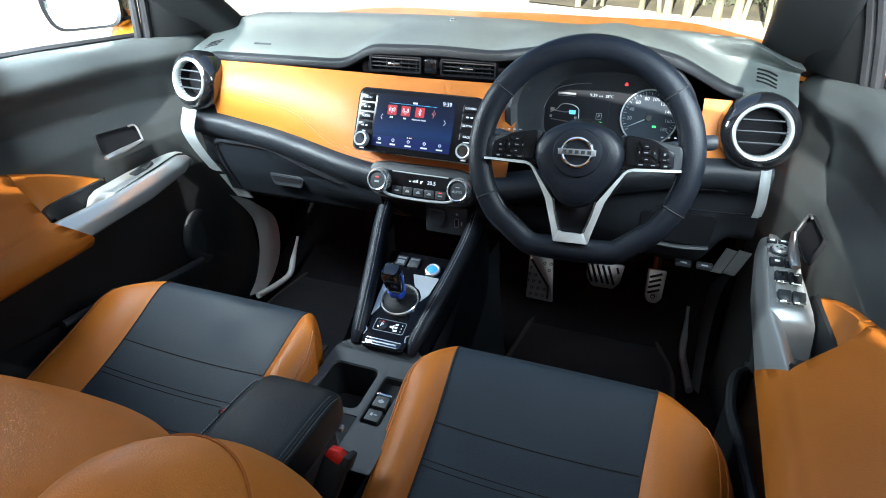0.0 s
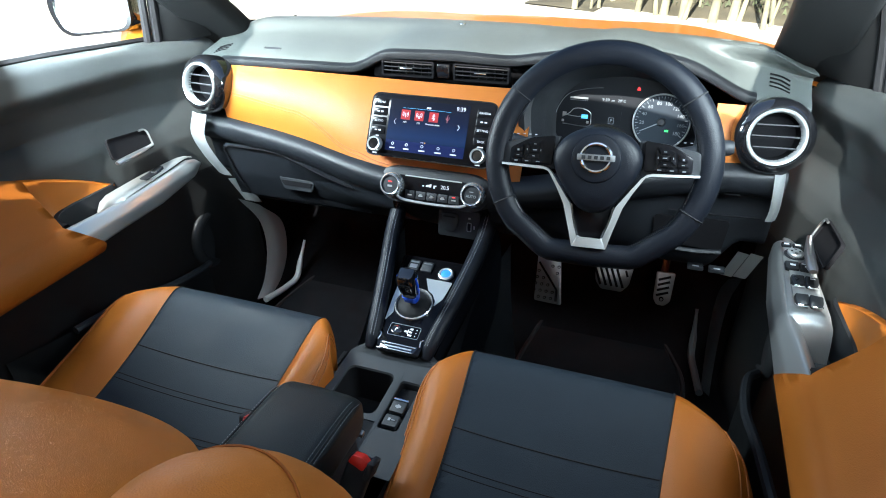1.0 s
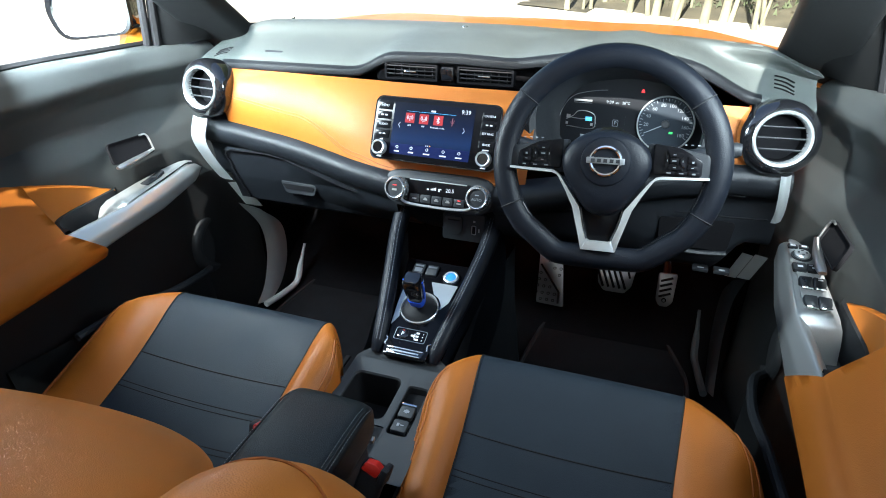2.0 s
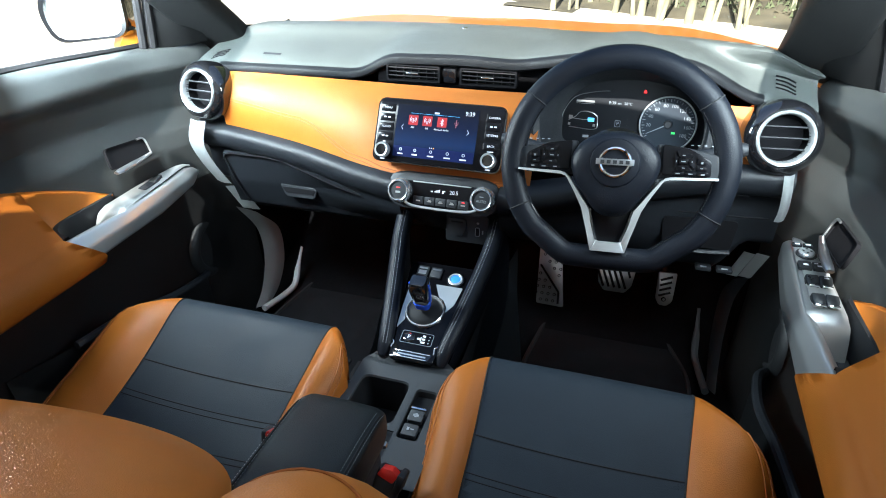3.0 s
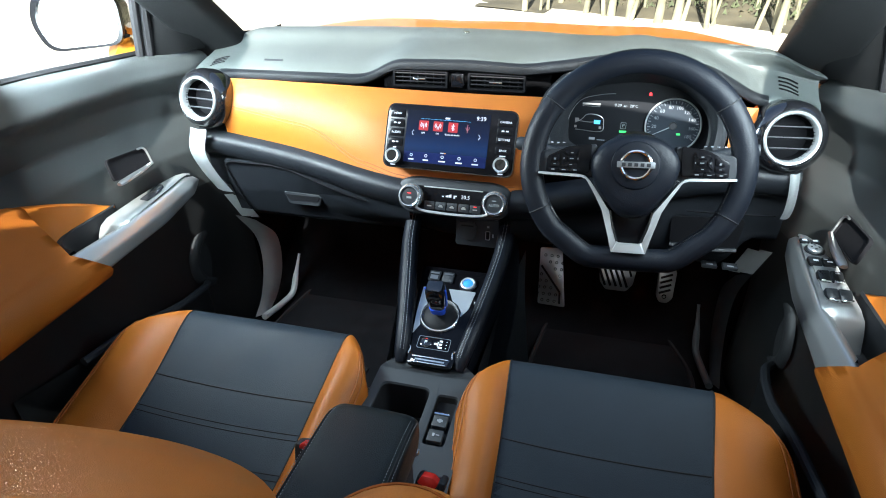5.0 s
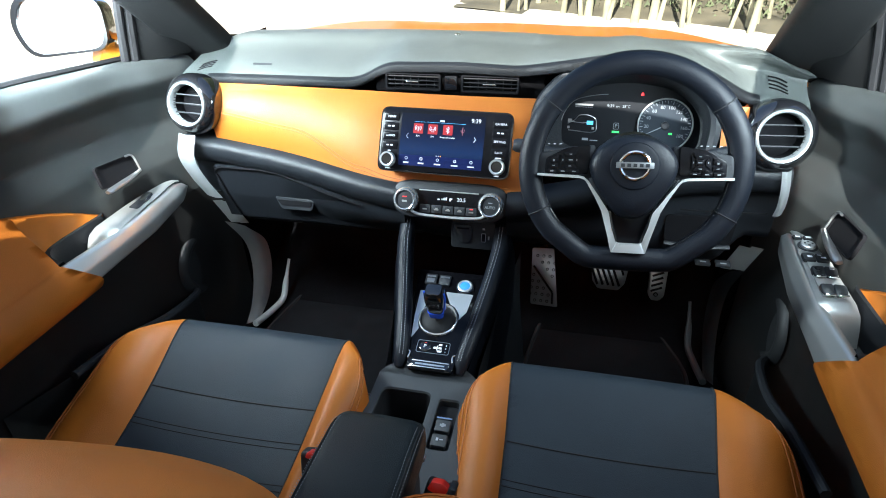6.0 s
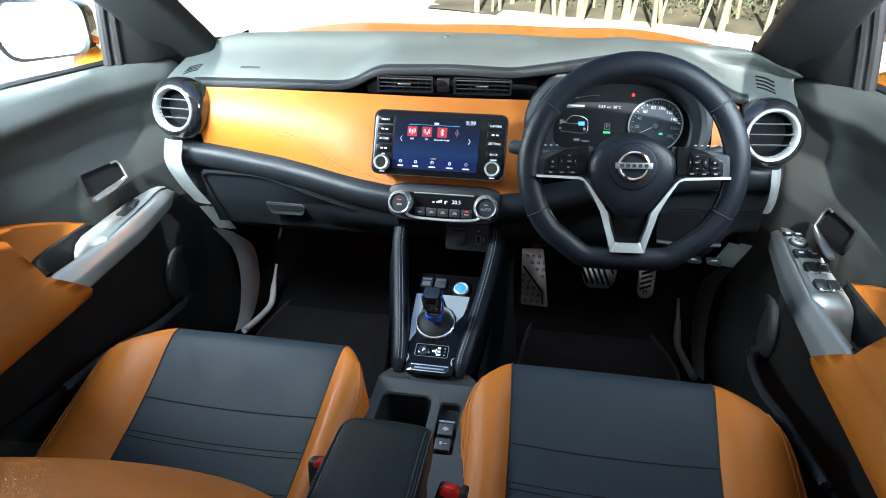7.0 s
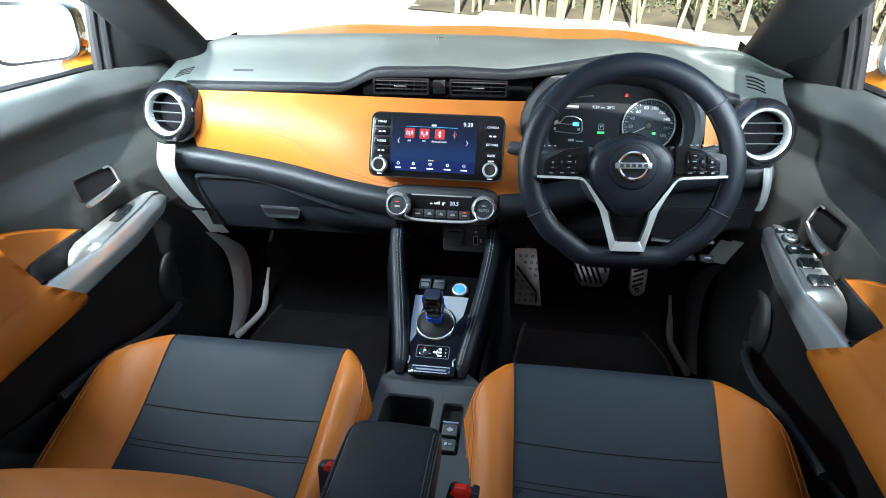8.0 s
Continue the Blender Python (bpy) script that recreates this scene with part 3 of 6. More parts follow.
# ---- seats ----
def seat(cx, inner, label, inner_k, outer_k, back, bolster=None):
    """A front seat. inner: the side (-1 or 1) that faces the console."""
    ob = thing("bucket_seat", (cx, 0.6, FLOOR), label, "car seat", "front seats")
    prof = [V(0, 0.38, 0.232), V(0, 0.52, 0.240), V(0, 0.66, 0.268), V(0, 0.76, 0.300), V(0, 0.815, 0.320), V(0, 0.848, 0.326), V(0, 0.872, 0.312), V(0, 0.884, 0.27), V(0, 0.876, 0.18), V(0, 0.865, 0.09)]
    line = spline(prof, 46)
    n = len(line)

    def cushion(u, i):
        """u: -1..1 the quilted middle, beyond it the bolsters, to -2 and 2."""
        p = line[i]
        v = i / (n - 1)
        half = line1(p.y if v < 0.65 else 0.87, (0.4, 0.150), (0.72, 0.160), (0.86, 0.168))
        a, sg = abs(u), (1 if u > 0 else -1)
        if a <= 1:
            sag = -0.010 * (1 - u * u) * line1(v, (0, 1), (0.5, 0.6), (0.7, -0.3))
            return V(cx + u * half, p.y, p.z + sag)
        b = a - 1
        out = line1(b, (0, 0), (0.15, 0.012), (0.35, 0.030), (0.6, 0.060), (0.8, 0.083), (0.92, 0.093), (1, 0.090))
        rise = line1(b, (0, 0), (0.15, 0.012), (0.35, 0.021), (0.6, 0.012), (0.8, -0.016), (0.92, -0.055), (1, -0.16))
        front = curve1(v, (0.36, 0), (0.68, 1))
        wide = curve1(v, (0, 0.82), (0.28, 1.0), (0.42, 1.0), (0.74, 0.55)) * inner_k if sg == inner else smooth1(v, (0, 1.0), (0.30, 1.12), (0.45, 1.0), (0.60, 0.72), (0.80, 0.48)) * outer_k
        lift = rise if rise < 0 else rise * (1 - 0.85 * front)
        lift = lift * (1 - 0.5 * front) if rise < 0 else lift
        low = max(p.z + lift, 0.07 + 0.2 * 0)
        return V(cx + sg * (half + out * wide), p.y - front * ((0.055 if sg == inner else 0.085) * b * b + 0.02 * b) , low)

    part("cushion_middle", sheet([[cushion(u, i) for u in np.linspace(-1, 1, 15)] for i in range(n)], 0.01), SLATE, ob, "slate leather seat middle", 60)
    for sg in (-1, 1):
        us = 1 + np.array([0, 0.03, 0.08, 0.15, 0.25, 0.35, 0.48, 0.6, 0.7, 0.8, 0.86, 0.92, 0.96, 1.0])
        part("bolster", sheet([[cushion(sg * u, i) for u in us] for i in range(n)], 0.01), ORANGE, ob, "orange leather side bolster", 60)
        part("seam", tube([cushion(sg * 1.0, i) + V(0, 0, 0.0005) for i in range(4, 40)], 0.0016, 5), SEAM, ob)
        for u in (1.70, 1.77):
            part("stitching", tube([cushion(sg * u, i) + V(0, 0, 0.0010) for i in range(4, 34)], 0.0012, 5), ORANGE_THREAD, ob, "dark orange thread")

    def across(y, rad):
        i = min(range(n // 2), key=lambda k: abs(line[k].y - y))
        j = i + 1 if line[i].y < y else i - 1
        f = (y - line[i].y) / (line[j].y - line[i].y)
        return tube([cushion(u, i).lerp(cushion(u, j), f) + V(0, 0, 0.0004) for u in np.linspace(-0.99, 0.99, 15)], rad, 5)

    for y, rad in ((0.715, 0.0015), (0.655, 0.0010), (0.645, 0.0010), (0.585, 0.0010), (0.575, 0.0010)):
        part("cross_seam", across(y, rad), SEAM, ob)

    # backrest, laid far back: a flat cushion with full round shoulders
    def on(c, r, lean, u, v, k=1.0):
        """A place on a rounded cushion: u round it, v from foot to head."""
        q = V(r[0] * math.cos(v) * math.cos(u), r[1] * math.cos(v) * math.sin(u), r[2] * math.sin(v)) * k
        return V(*c) + Matrix.Rotation(lean, 3, "X") @ q

    def cushion_form(c, r, lean):
        return loft([[on(c, r, lean, k * math.tau / 40, v) for k in range(40)] for v in np.linspace(-1.5, 1.5, 26)])

    c, r, lean = back
    part("backrest", cushion_form(c, r, lean), ORANGE, ob, "orange leather backrest", 70)
    part("backrest_seam", tube([on(c, r, lean, u, 0.55, 1.004) for u in np.linspace(-2.2, 0.6, 40)], 0.0012, 5), ORANGE_THREAD, ob)
    if bolster:
        c, r, lean = bolster
        part("backrest_bolster", cushion_form(c, r, lean), ORANGE, ob, "orange leather backrest bolster", 70)
        part("bolster_seam", tube([on(c, r, lean, u, 0.72, 1.004) for u in np.linspace(-2.6, 2.6, 50)], 0.0012, 5), ORANGE_THREAD, ob)
    part("seat_base", box(0.40, 0.46, 0.13, Matrix.Translation((cx, 0.60, 0.105)), 0.03, 3), PLASTIC, ob, "black plastic seat base")
    for sg in (-1, 1):
        part("rail", box(0.035, 0.58, 0.035, Matrix.Translation((cx + sg * 0.17, 0.60, 0.018)), 0.004), STEEL, ob, "steel seat rail")


seat(-0.315, 1, "two-tone orange and slate leather passenger seat, reclined", 0.82, 1.62, ((-0.260, 0.225, 0.619), (0.295, 0.052, 0.390), 0.831))
seat(0.331, -1, "two-tone orange and slate leather driver seat, reclined", 0.95, 1.42, ((0.331, 0.150, 0.470), (0.21, 0.055, 0.300), 0.831), ((0.172, 0.260, 0.516), (0.0986, 0.1204, 0.2366), 0.320))

# ---- doors ----
BRIGHT = material("bright_polished_trim", (0.74, 0.76, 0.77), 0.22, 0.8, vary=0.03, rough_vary=0.05)
BRUSHED = material("brushed_silver", (0.48, 0.50, 0.50), 0.30, 0.8, vary=0.03, scale=12, rough_vary=0.05)
SWITCH = material("dark_switch_plastic", (0.016, 0.018, 0.020), 0.30, vary=0.15, scale=40)
WHITE_PAINT = material("white_painted_symbols", (0.75, 0.76, 0.78), 0.5)
LOWER = material("black_lower_plastic", (0.011, 0.012, 0.013), 0.5, vary=0.15, scale=10, bump=0.25, grain=1200, voronoi=True)
def door_x(y, z):
    """Half-width of the door lining at a place."""
    zu = line1(y, (0.3, 0.715), (0.97, 0.702), (1.35, 0.684))
    zl = line1(y, (0.3, 0.640), (0.83, 0.612), (1.0, 0.602), (1.14, 0.594), (1.33, 0.580), (1.4, 0.570))
    belt = line1(y, (0.3, 0.79), (0.93, 0.757), (1.25, 0.728), (1.4, 0.72))
    deep = line1(y, (0.3, 0.034), (1.0, 0.032), (1.3, 0.010))
    k = [(-0.06, 0.690), (0.10, 0.695), (0.25, 0.698), (0.38, 0.697), (0.46, 0.690), (0.52, 0.689), ((0.52 + zl) / 2, 0.704), (zl - 0.004, 0.716 + deep * 0.5), (zl + 0.008, 0.718 + deep * 0.85), ((zu + zl) / 2 + 0.01, 0.714 + deep * 0.7), (zu - 0.006, 0.709), (zu + 0.006, 0.706), (belt - 0.010, 0.722), (belt, 0.736)]
    pinch = line1(y, (1.12, 0.0), (1.30, -0.052), (1.4, -0.06)) * line1(z, (0.3, 1.0), (0.62, 1.0), (0.73, 0.9))
    hollow = 0.020 * line1(y, (0.93, 1.0), (1.0, 0.0)) * line1(z, (0.40, 0.0), (0.46, 1.0), (0.52, 1.0), (0.58, 0.0))
    return line1(z, *sorted(k)) + pinch + hollow


def door(s, label):
    ob = thing("door_1" if s < 0 else "door_2", (s * 0.72, 0.8, -0.05), label, "car door", "front doors", "structure")
    ys = np.linspace(0.22, 1.335, 44)
    rows = []
    for y in ys:
        belt = line1(y, (0.3, 0.79), (0.93, 0.757), (1.25, 0.728), (1.4, 0.72))
        rows.append([V(s * door_x(y, z), y, z) for z in np.r_[np.linspace(-0.06, 0.5, 16), np.linspace(0.515, belt, 36)]] + [V(s * 0.752, y, belt + 0.003), V(s * 0.775, y, belt - 0.006)])
    part("lining", sheet([r[13:] for r in rows], 0.012), DOOR_PLASTIC, ob, "charcoal grained door lining", 50)
    part("lower_lining", sheet([r[:14] for r in rows], 0.012), LOWER, ob, "black lower door lining", 50)
    part("belt_seal", tube([(s * 0.760, y, line1(y, (0.3, 0.79), (0.93, 0.757), (1.25, 0.728)) + 0.006) for y in np.linspace(0.22, 1.25, 12)], 0.007, 6), RUBBER, ob, "black rubber window seal")
    part("outer_skin", sheet([[V(s * (0.80 + 0.03 * math.sin((z + 0.3) * 3)), y, z) for z in np.linspace(-0.3, line1(y, (0.3, 0.775), (1.25, 0.716)), 10)] for y in np.linspace(0.2, 1.36, 14)], 0.01), PAINT, ob, "orange painted outer skin")
    g = part("window_pane", patch([[V(s * 0.766, 0.22, 0.78), V(s * 0.766, 0.8, 0.76), V(s * 0.763, 1.25, 0.72)], [V(s * 0.71, 0.22, 0.98), V(s * 0.71, 0.7, 0.96), V(s * 0.715, 1.08, 0.93)], [V(s * 0.64, 0.2, 1.17), V(s * 0.64, 0.5, 1.16), V(s * 0.65, 0.72, 1.13)]], 10, 10), GLASS, ob, "clear window glass, wound up")
    g.visible_shadow = False

    # orange arm pad: sweeps from the lining inwards to a padded ledge
    pad_top = lambda y: 0.625 - 0.138 * min(1, max(0, (y - 0.45) / 0.505)) ** 2.2

    def rim_x(y):
        k = min(1, max(0, (y - 0.772) / 0.06))
        return 0.640 + 0.064 * math.sqrt(1 - (1 - k) ** 2) - line1(y, (0.85, 0.0), (0.955, 0.010))

    def sweep(y, n):
        """From the lining's edge in a soft hollow down to the ledge or the pocket."""
        top = pad_top(y)
        x0, x1, z1 = door_x(y, top - 0.004) - 0.008, rim_x(y), 0.484 + 0.03 * max(0, y - 0.78)
        rows = [V(s * (door_x(y, top) + 0.004), y, top + 0.003)]
        for v in np.linspace(0, 1, n):
            ease = v * v * (3 - 2 * v)
            x, z = x0 + (x1 - x0) * (0.45 * v + 0.55 * ease), top - 0.003 + (z1 - top + 0.003) * (1 - (1 - v) ** 1.15)
            rows.append(V(s * (x if v > 0.9 else min(x, door_x(y, z) - 0.006)), y, z))
        return rows

    def pad_row(y):
        cut = line1(y, (0.68, 0.0), (0.772, 1.0))
        return sweep(y, 14) + [p + V(0, cut * (0.484 - max(p.z, 0.425)), 0) for p in spline([V(s * 0.640, y, 0.484), V(s * 0.630, y, 0.478), V(s * 0.6185, y, 0.455), V(s * 0.615, y, 0.430), V(s * 0.626, y, 0.404), V(s * 0.662, y, 0.385)], 16)[1:]]
    part("arm_pad", sheet([pad_row(y) for y in np.linspace(0.24, 0.772, 26)], 0.006), ORANGE, ob, "padded orange leather arm rest", 60)
    part("arm_pad_shoulder", sheet([sweep(y, 14) for y in 0.772 + 0.183 * np.linspace(0, 1, 30) ** 2], 0.005), ORANGE, ob, "orange leather shoulder of the arm rest", 60)

    # pull pocket with black rim
    edge_line = [(0.640, 0.7715)] + [(rim_x(y) + 0.003, y - 0.001) for y in 0.773 + 0.06 * np.linspace(0.08, 1, 10) ** 2] + [(rim_x(y) + 0.002, y) for y in (0.86, 0.89, 0.92, 0.945, 0.960)]
    mid = Vector((0.660, 0.880))
    shrink = lambda k: [mid + (Vector(q) - mid) * k for q in edge_line]
    zz = lambda q: 0.484 + 0.03 * max(0, q[1] - 0.78)
    part("pocket_rim", sheet([[V(s * q[0], q[1], zz(q) - 0.030) for q in edge_line], [V(s * q[0], q[1], zz(q) + 0.002) for q in edge_line], [V(s * q[0], q[1], zz(q) + 0.003) for q in shrink(0.96)], [V(s * q[0], q[1], zz(q) + 0.001) for q in shrink(0.86)], [V(s * q[0], q[1], zz(q) - 0.006) for q in shrink(0.84)], [V(s * q[0], q[1], zz(q) - 0.060) for q in shrink(0.80)]], 0.002), PLASTIC, ob, "black rim of the pull pocket")
    part("pocket_floor", plate([(s * q[0], q[1]) for q in shrink(0.86)] + [(s * 0.640, 0.95)], 0.004, Matrix.Translation((0, 0, 0.425))), PLASTIC, ob)

    # silver pull bar: a ridge with a face that slopes in and down from it, cut aslant at the rear
    def bar(y):
        zr = line1(y, (0.77, 0.479), (0.916, 0.477), (1.12, 0.486), (1.155, 0.474), (1.164, 0.466))
        xr = line1(y, (0.77, 0.641), (0.85, 0.636), (0.916, 0.630), (1.06, 0.634), (1.15, 0.642), (1.164, 0.647))
        zl = line1(y, (0.77, 0.428), (1.0, 0.432), (1.13, 0.444), (1.164, 0.455))
        xl = line1(y, (0.77, 0.614), (1.0, 0.617), (1.13, 0.628), (1.164, 0.642))
        slant = 1.0 * line1(y, (0.77, 1.0), (0.86, 0.35), (1.0, 0.0))
        out = xr + 0.014
        pts = rounded([(out, zr - 0.006), (xr + 0.003, zr), (xr - 0.004, zr - 0.004), ((xr + xl) / 2 - 0.006, (zr + zl) / 2 + 0.002), (xl, zl), (xl + 0.012, zl - 0.006), (out + 0.02, zl)], 0.005, 3)
        return [V(s * q[0], y + slant * max(0.0, zr - q[1]), q[1]) for q in pts]
    part("pull_bar", loft([bar(y) for y in np.r_[0.7705, 0.773, np.linspace(0.78, 1.14, 24), 1.152, 1.160, 1.164]]), BRUSHED, ob, "brushed satin silver pull bar", 50)
    # switch plate, dipping into the pocket at its rear
    def sp(y, f):
        z = line1(y, (0.872, 0.412), (0.880, 0.432), (0.890, 0.456), (0.902, 0.473), (0.920, 0.4815), (1.105, 0.4930), (1.125, 0.4925), (1.145, 0.484))
        a = line1(y, (0.872, 0.660), (0.885, 0.648), (0.90, 0.636), (0.916, 0.632), (1.06, 0.636), (1.12, 0.640), (1.145, 0.645))
        b = line1(y, (0.872, 0.690), (0.90, 0.690), (0.914, 0.688), (1.0, 0.683), (1.06, 0.675), (1.12, 0.660), (1.145, 0.650))
        return V(s * (a + (b - a) * f), y, z - 0.003 * (2 * f - 1) ** 4)
    plate_ob = part("switch_plate", sheet([[sp(y, f) for f in np.linspace(0, 1, 9)] for y in np.r_[np.linspace(0.872, 0.93, 16), np.linspace(0.95, 1.145, 14)]], 0.008), SATIN, ob, "satin silver switch plate", 50)

    def on_plate(y, f, up=0.0):
        p, q = sp(y, f), sp(y + 0.01, f)
        return facing(p + V(0, 0, up), (1, 0, 0), (q - p))
    if s > 0:
        part("switch_recess", plate([(-0.019, -0.022), (0.019, -0.022), (0.0205, 0.080), (-0.0185, 0.080)], 0.003, on_plate(0.952, 0.50, 0.0016), 0.008), SATIN, plate_ob, "bright metal switch bed")
        for y in (0.941, 0.990):
            for dx in (-0.0096, 0.0096):
                q = 1 if dx > 0 else -1
                part("window_switch", plate([(-q * 0.0092, -0.013), (q * 0.006, -0.012), (q * 0.0095, -0.004), (q * 0.0095, 0.011), (-q * 0.0092, 0.012)], 0.008, on_plate(y, 0.50, 0.0075) @ pose(dx, 0, 0, 14), 0.003, 0.002), SWITCH, plate_ob, "dark grey rocker switch")
                part("switch_lip", box(0.015, 0.003, 0.004, on_plate(y, 0.50, 0.0065) @ pose(dx, -0.014, 0, 14), 0.001), CHROME, plate_ob)
        part("switch_mark", bars([(0.010, 0.004, 0.007, 0.002), (0.009, 0.0075, 0.005, 0.0015)], on_plate(0.990, 0.50, 0.0092) @ pose(0, 0, 0, 14)), WHITE_PAINT, plate_ob)
        for dx in (-0.0105, 0.0105):
            part("lock_button", plate(rect(-0.010, 0.010, -0.011, 0.011), 0.006, on_plate(1.034, 0.48, 0.006) @ Matrix.Translation((dx, 0, 0)), 0.003, 0.002), SWITCH, plate_ob, "black lock button with white mark")
        part("lock_mark", bars([(-0.010, -0.001, 0.008, 0.005), (0.006, 0.005, 0.006, 0.003), (0.011, -0.002, 0.008, 0.004)], on_plate(1.034, 0.48, 0.0066)), WHITE_PAINT, plate_ob)
        part("mirror_bed", lathe([(0.0165, 0), (0.0165, 0.0012), (0.0145, 0.0018), (0.002, 0.0012)], on_plate(1.074, 0.5, 0.0), 24), SWITCH, plate_ob)
        part("mirror_knob", lathe([(0.0125, 0), (0.0125, 0.005), (0.0105, 0.007), (0.002, 0.006)], on_plate(1.074, 0.5, 0.0), 20), SATIN, plate_ob, "round mirror adjuster")
        part("mirror_mark", bars([(-0.006, 0, 0.003, 0.004), (0.006, 0, 0.003, 0.004), (0, 0.006, 0.004, 0.003), (0, -0.006, 0.004, 0.003)], on_plate(1.074, 0.5, 0.0074)), SWITCH, plate_ob)
        for dx in (-0.0085, 0.0085):
            part("mirror_button", plate(rect(-0.0075, 0.0075, -0.0055, 0.0055), 0.004, on_plate(1.100, 0.5, 0.003) @ Matrix.Translation((dx, 0, 0)), 0.002, 0.001), SWITCH, plate_ob)
            part("button_mark", bars([(0.0, 0.0, 0.008, 0.005)], on_plate(1.100, 0.5, 0.0036) @ Matrix.Translation((dx, 0, 0))), WHITE_PAINT, plate_ob)
    else:
        part("window_switch", plate(rect(-0.009, 0.009, -0.014, 0.014), 0.008, on_plate(1.040, 0.42, 0.005) @ pose(0, 0, 0, 10), 0.004, 0.002), CHROME, plate_ob, "bright window switch")
        part("switch_recess", plate(rect(-0.011, 0.011, -0.030, 0.020), 0.003, on_plate(1.025, 0.42, 0.0012), 0.005), PLASTIC, plate_ob)

    # inside opener
    hb = facing((s * 0.679, 1.006, 0.552 if s > 0 else 0.561), (0, -s, s * 0.11), (s * 0.35, 0, 1)) @ Matrix.Diagonal((-s * 0.86, 0.80, 1, 1))
    o = rounded([(-0.064, -0.026), (0.066, -0.026), (0.064, 0.028), (-0.060, 0.028)], 0.010, 4)
    i_ = [q * 0.86 for q in o]
    part("opener_cup", plate([tuple(q) for q in o], 0.004, hb @ Matrix.Translation((0, 0, 0.005))), DARK, ob, "dark recessed opener cup")
    part("opener_bezel", ring_plate([q * 1.03 for q in o], [q * 0.96 for q in o], 0.006, hb @ Matrix.Translation((0, 0, 0.008))), DARK, ob, "black bezel")
    part("opener_trim", tube([hb @ V(*q) for q in ((0.040, 0.0275, 0.010), (0.058, 0.0265, 0.010), (0.0635, 0.018, 0.010), (0.065, -0.020, 0.010))], 0.0022, 6, n=12), STEEL, ob, "chrome edge")
    lev = [hb @ V(*q) for q in ((0.060, -0.018, 0.013), (0.01, -0.026, 0.017), (-0.04, -0.032, 0.019), (-0.070, -0.036, 0.018))]
    part("opener_lever", tube(lev, [0.004, 0.005, 0.006, 0.007, 0.008, 0.008, 0.008, 0.008, 0.006], 12, n=9, flat=0.6), STEEL, ob, "bright metal opener lever")

    # lower pocket and speaker
    part("speaker", lathe([(0.092, 0), (0.090, 0.005), (0.082, 0.011), (0.072, 0.014), (0.066, 0.013), (0.062, 0.009), (0.030, 0.011), (0.001, 0.012)], facing((s * 0.690, 1.205, 0.225), (0, -s, 0), (0, 0, 1)), 40), LOWER, ob, "round black speaker dome")
    part("map_pocket", patch([[V(s * 0.690, 1.15, 0.165), V(s * 0.650, 1.11, 0.185), V(s * 0.632, 0.97, 0.222), V(s * 0.636, 0.80, 0.262), V(s * 0.69, 0.60, 0.27)], [V(s * 0.690, 1.15, -0.04), V(s * 0.645, 1.11, -0.04), V(s * 0.64, 0.97, -0.04), V(s * 0.65, 0.80, -0.04), V(s * 0.69, 0.60, -0.04)]], 24, 5, 0.006), LOWER, ob, "black moulded map pocket")
    part("pocket_lip", tube([(s * 0.672, 1.14, 0.175), (s * 0.650, 1.10, 0.192), (s * 0.630, 0.97, 0.225), (s * 0.634, 0.84, 0.262), (s * 0.645, 0.72, 0.272)], 0.009, 8, n=24), PLASTIC, ob, "raised lip of the map pocket")


door(-1, "closed charcoal passenger door with orange arm rest and silver pull")
door(1, "closed charcoal driver door with orange arm rest and window switches")

# ---- centre console ----
con = thing("centre_console", (0.01, 0.9, FLOOR), "black centre console with leather rails and gloss panel", "console")
CX = 0.012


def deck(y):
    return line1(y, (0.40, 0.262), (0.76, 0.266), (0.845, 0.272), (0.94, 0.310), (1.04, 0.340), (1.12, 0.355))


def side_wall(s):
    return patch([[V(CX + s * line1(y, (0.38, 0.085), (0.80, 0.094), (0.86, 0.088), (1.2, 0.128)) * k, y, zz) for y in (0.38, 0.6, 0.8, 0.86, 0.95, 1.05, 1.2)] for k, zz in ((1.2, -0.02), (1.12, 0.10), (1.03, 0.22))] + [[V(CX + s * line1(y, (0.38, 0.085), (0.80, 0.094), (0.86, 0.088), (1.2, 0.128)), y, deck(y) - 0.006) for y in (0.38, 0.6, 0.8, 0.86, 0.95, 1.05, 1.2)]], 24, 10, 0.005)


for s in (-1, 1):
    part("side_wall", side_wall(s), PLASTIC, con, "black moulded console side")


def wells_frame(x0, x1, y0, y1, hx0, hx1, hy0, hy1, depth, r):
    """A flat deck with one rounded well in it."""
    o = rounded(rect(x0, x1, y0, y1), 0.002, 5)
    i_ = rounded(rect(hx0, hx1, hy0, hy1), r, 5)
    rows = [[V(q[0], q[1], deck(q[1])) for q in o], [V(q[0], q[1], deck(q[1])) for q in i_], [V(q[0], q[1], deck(q[1]) - 0.004) for q in [Vector(((hx0 + hx1) / 2, (hy0 + hy1) / 2)) + (q - Vector(((hx0 + hx1) / 2, (hy0 + hy1) / 2))) * 0.97 for q in i_]]]
    c = Vector(((hx0 + hx1) / 2, (hy0 + hy1) / 2))
    rows += [[V(*(c + (q - c) * 0.93), deck(c.y) - depth) for q in i_], [V(*(c + (q - c) * 0.02), deck(c.y) - depth) for q in i_]]
    return sheet(rows[:3], close=True), sheet(rows[2:], close=True)


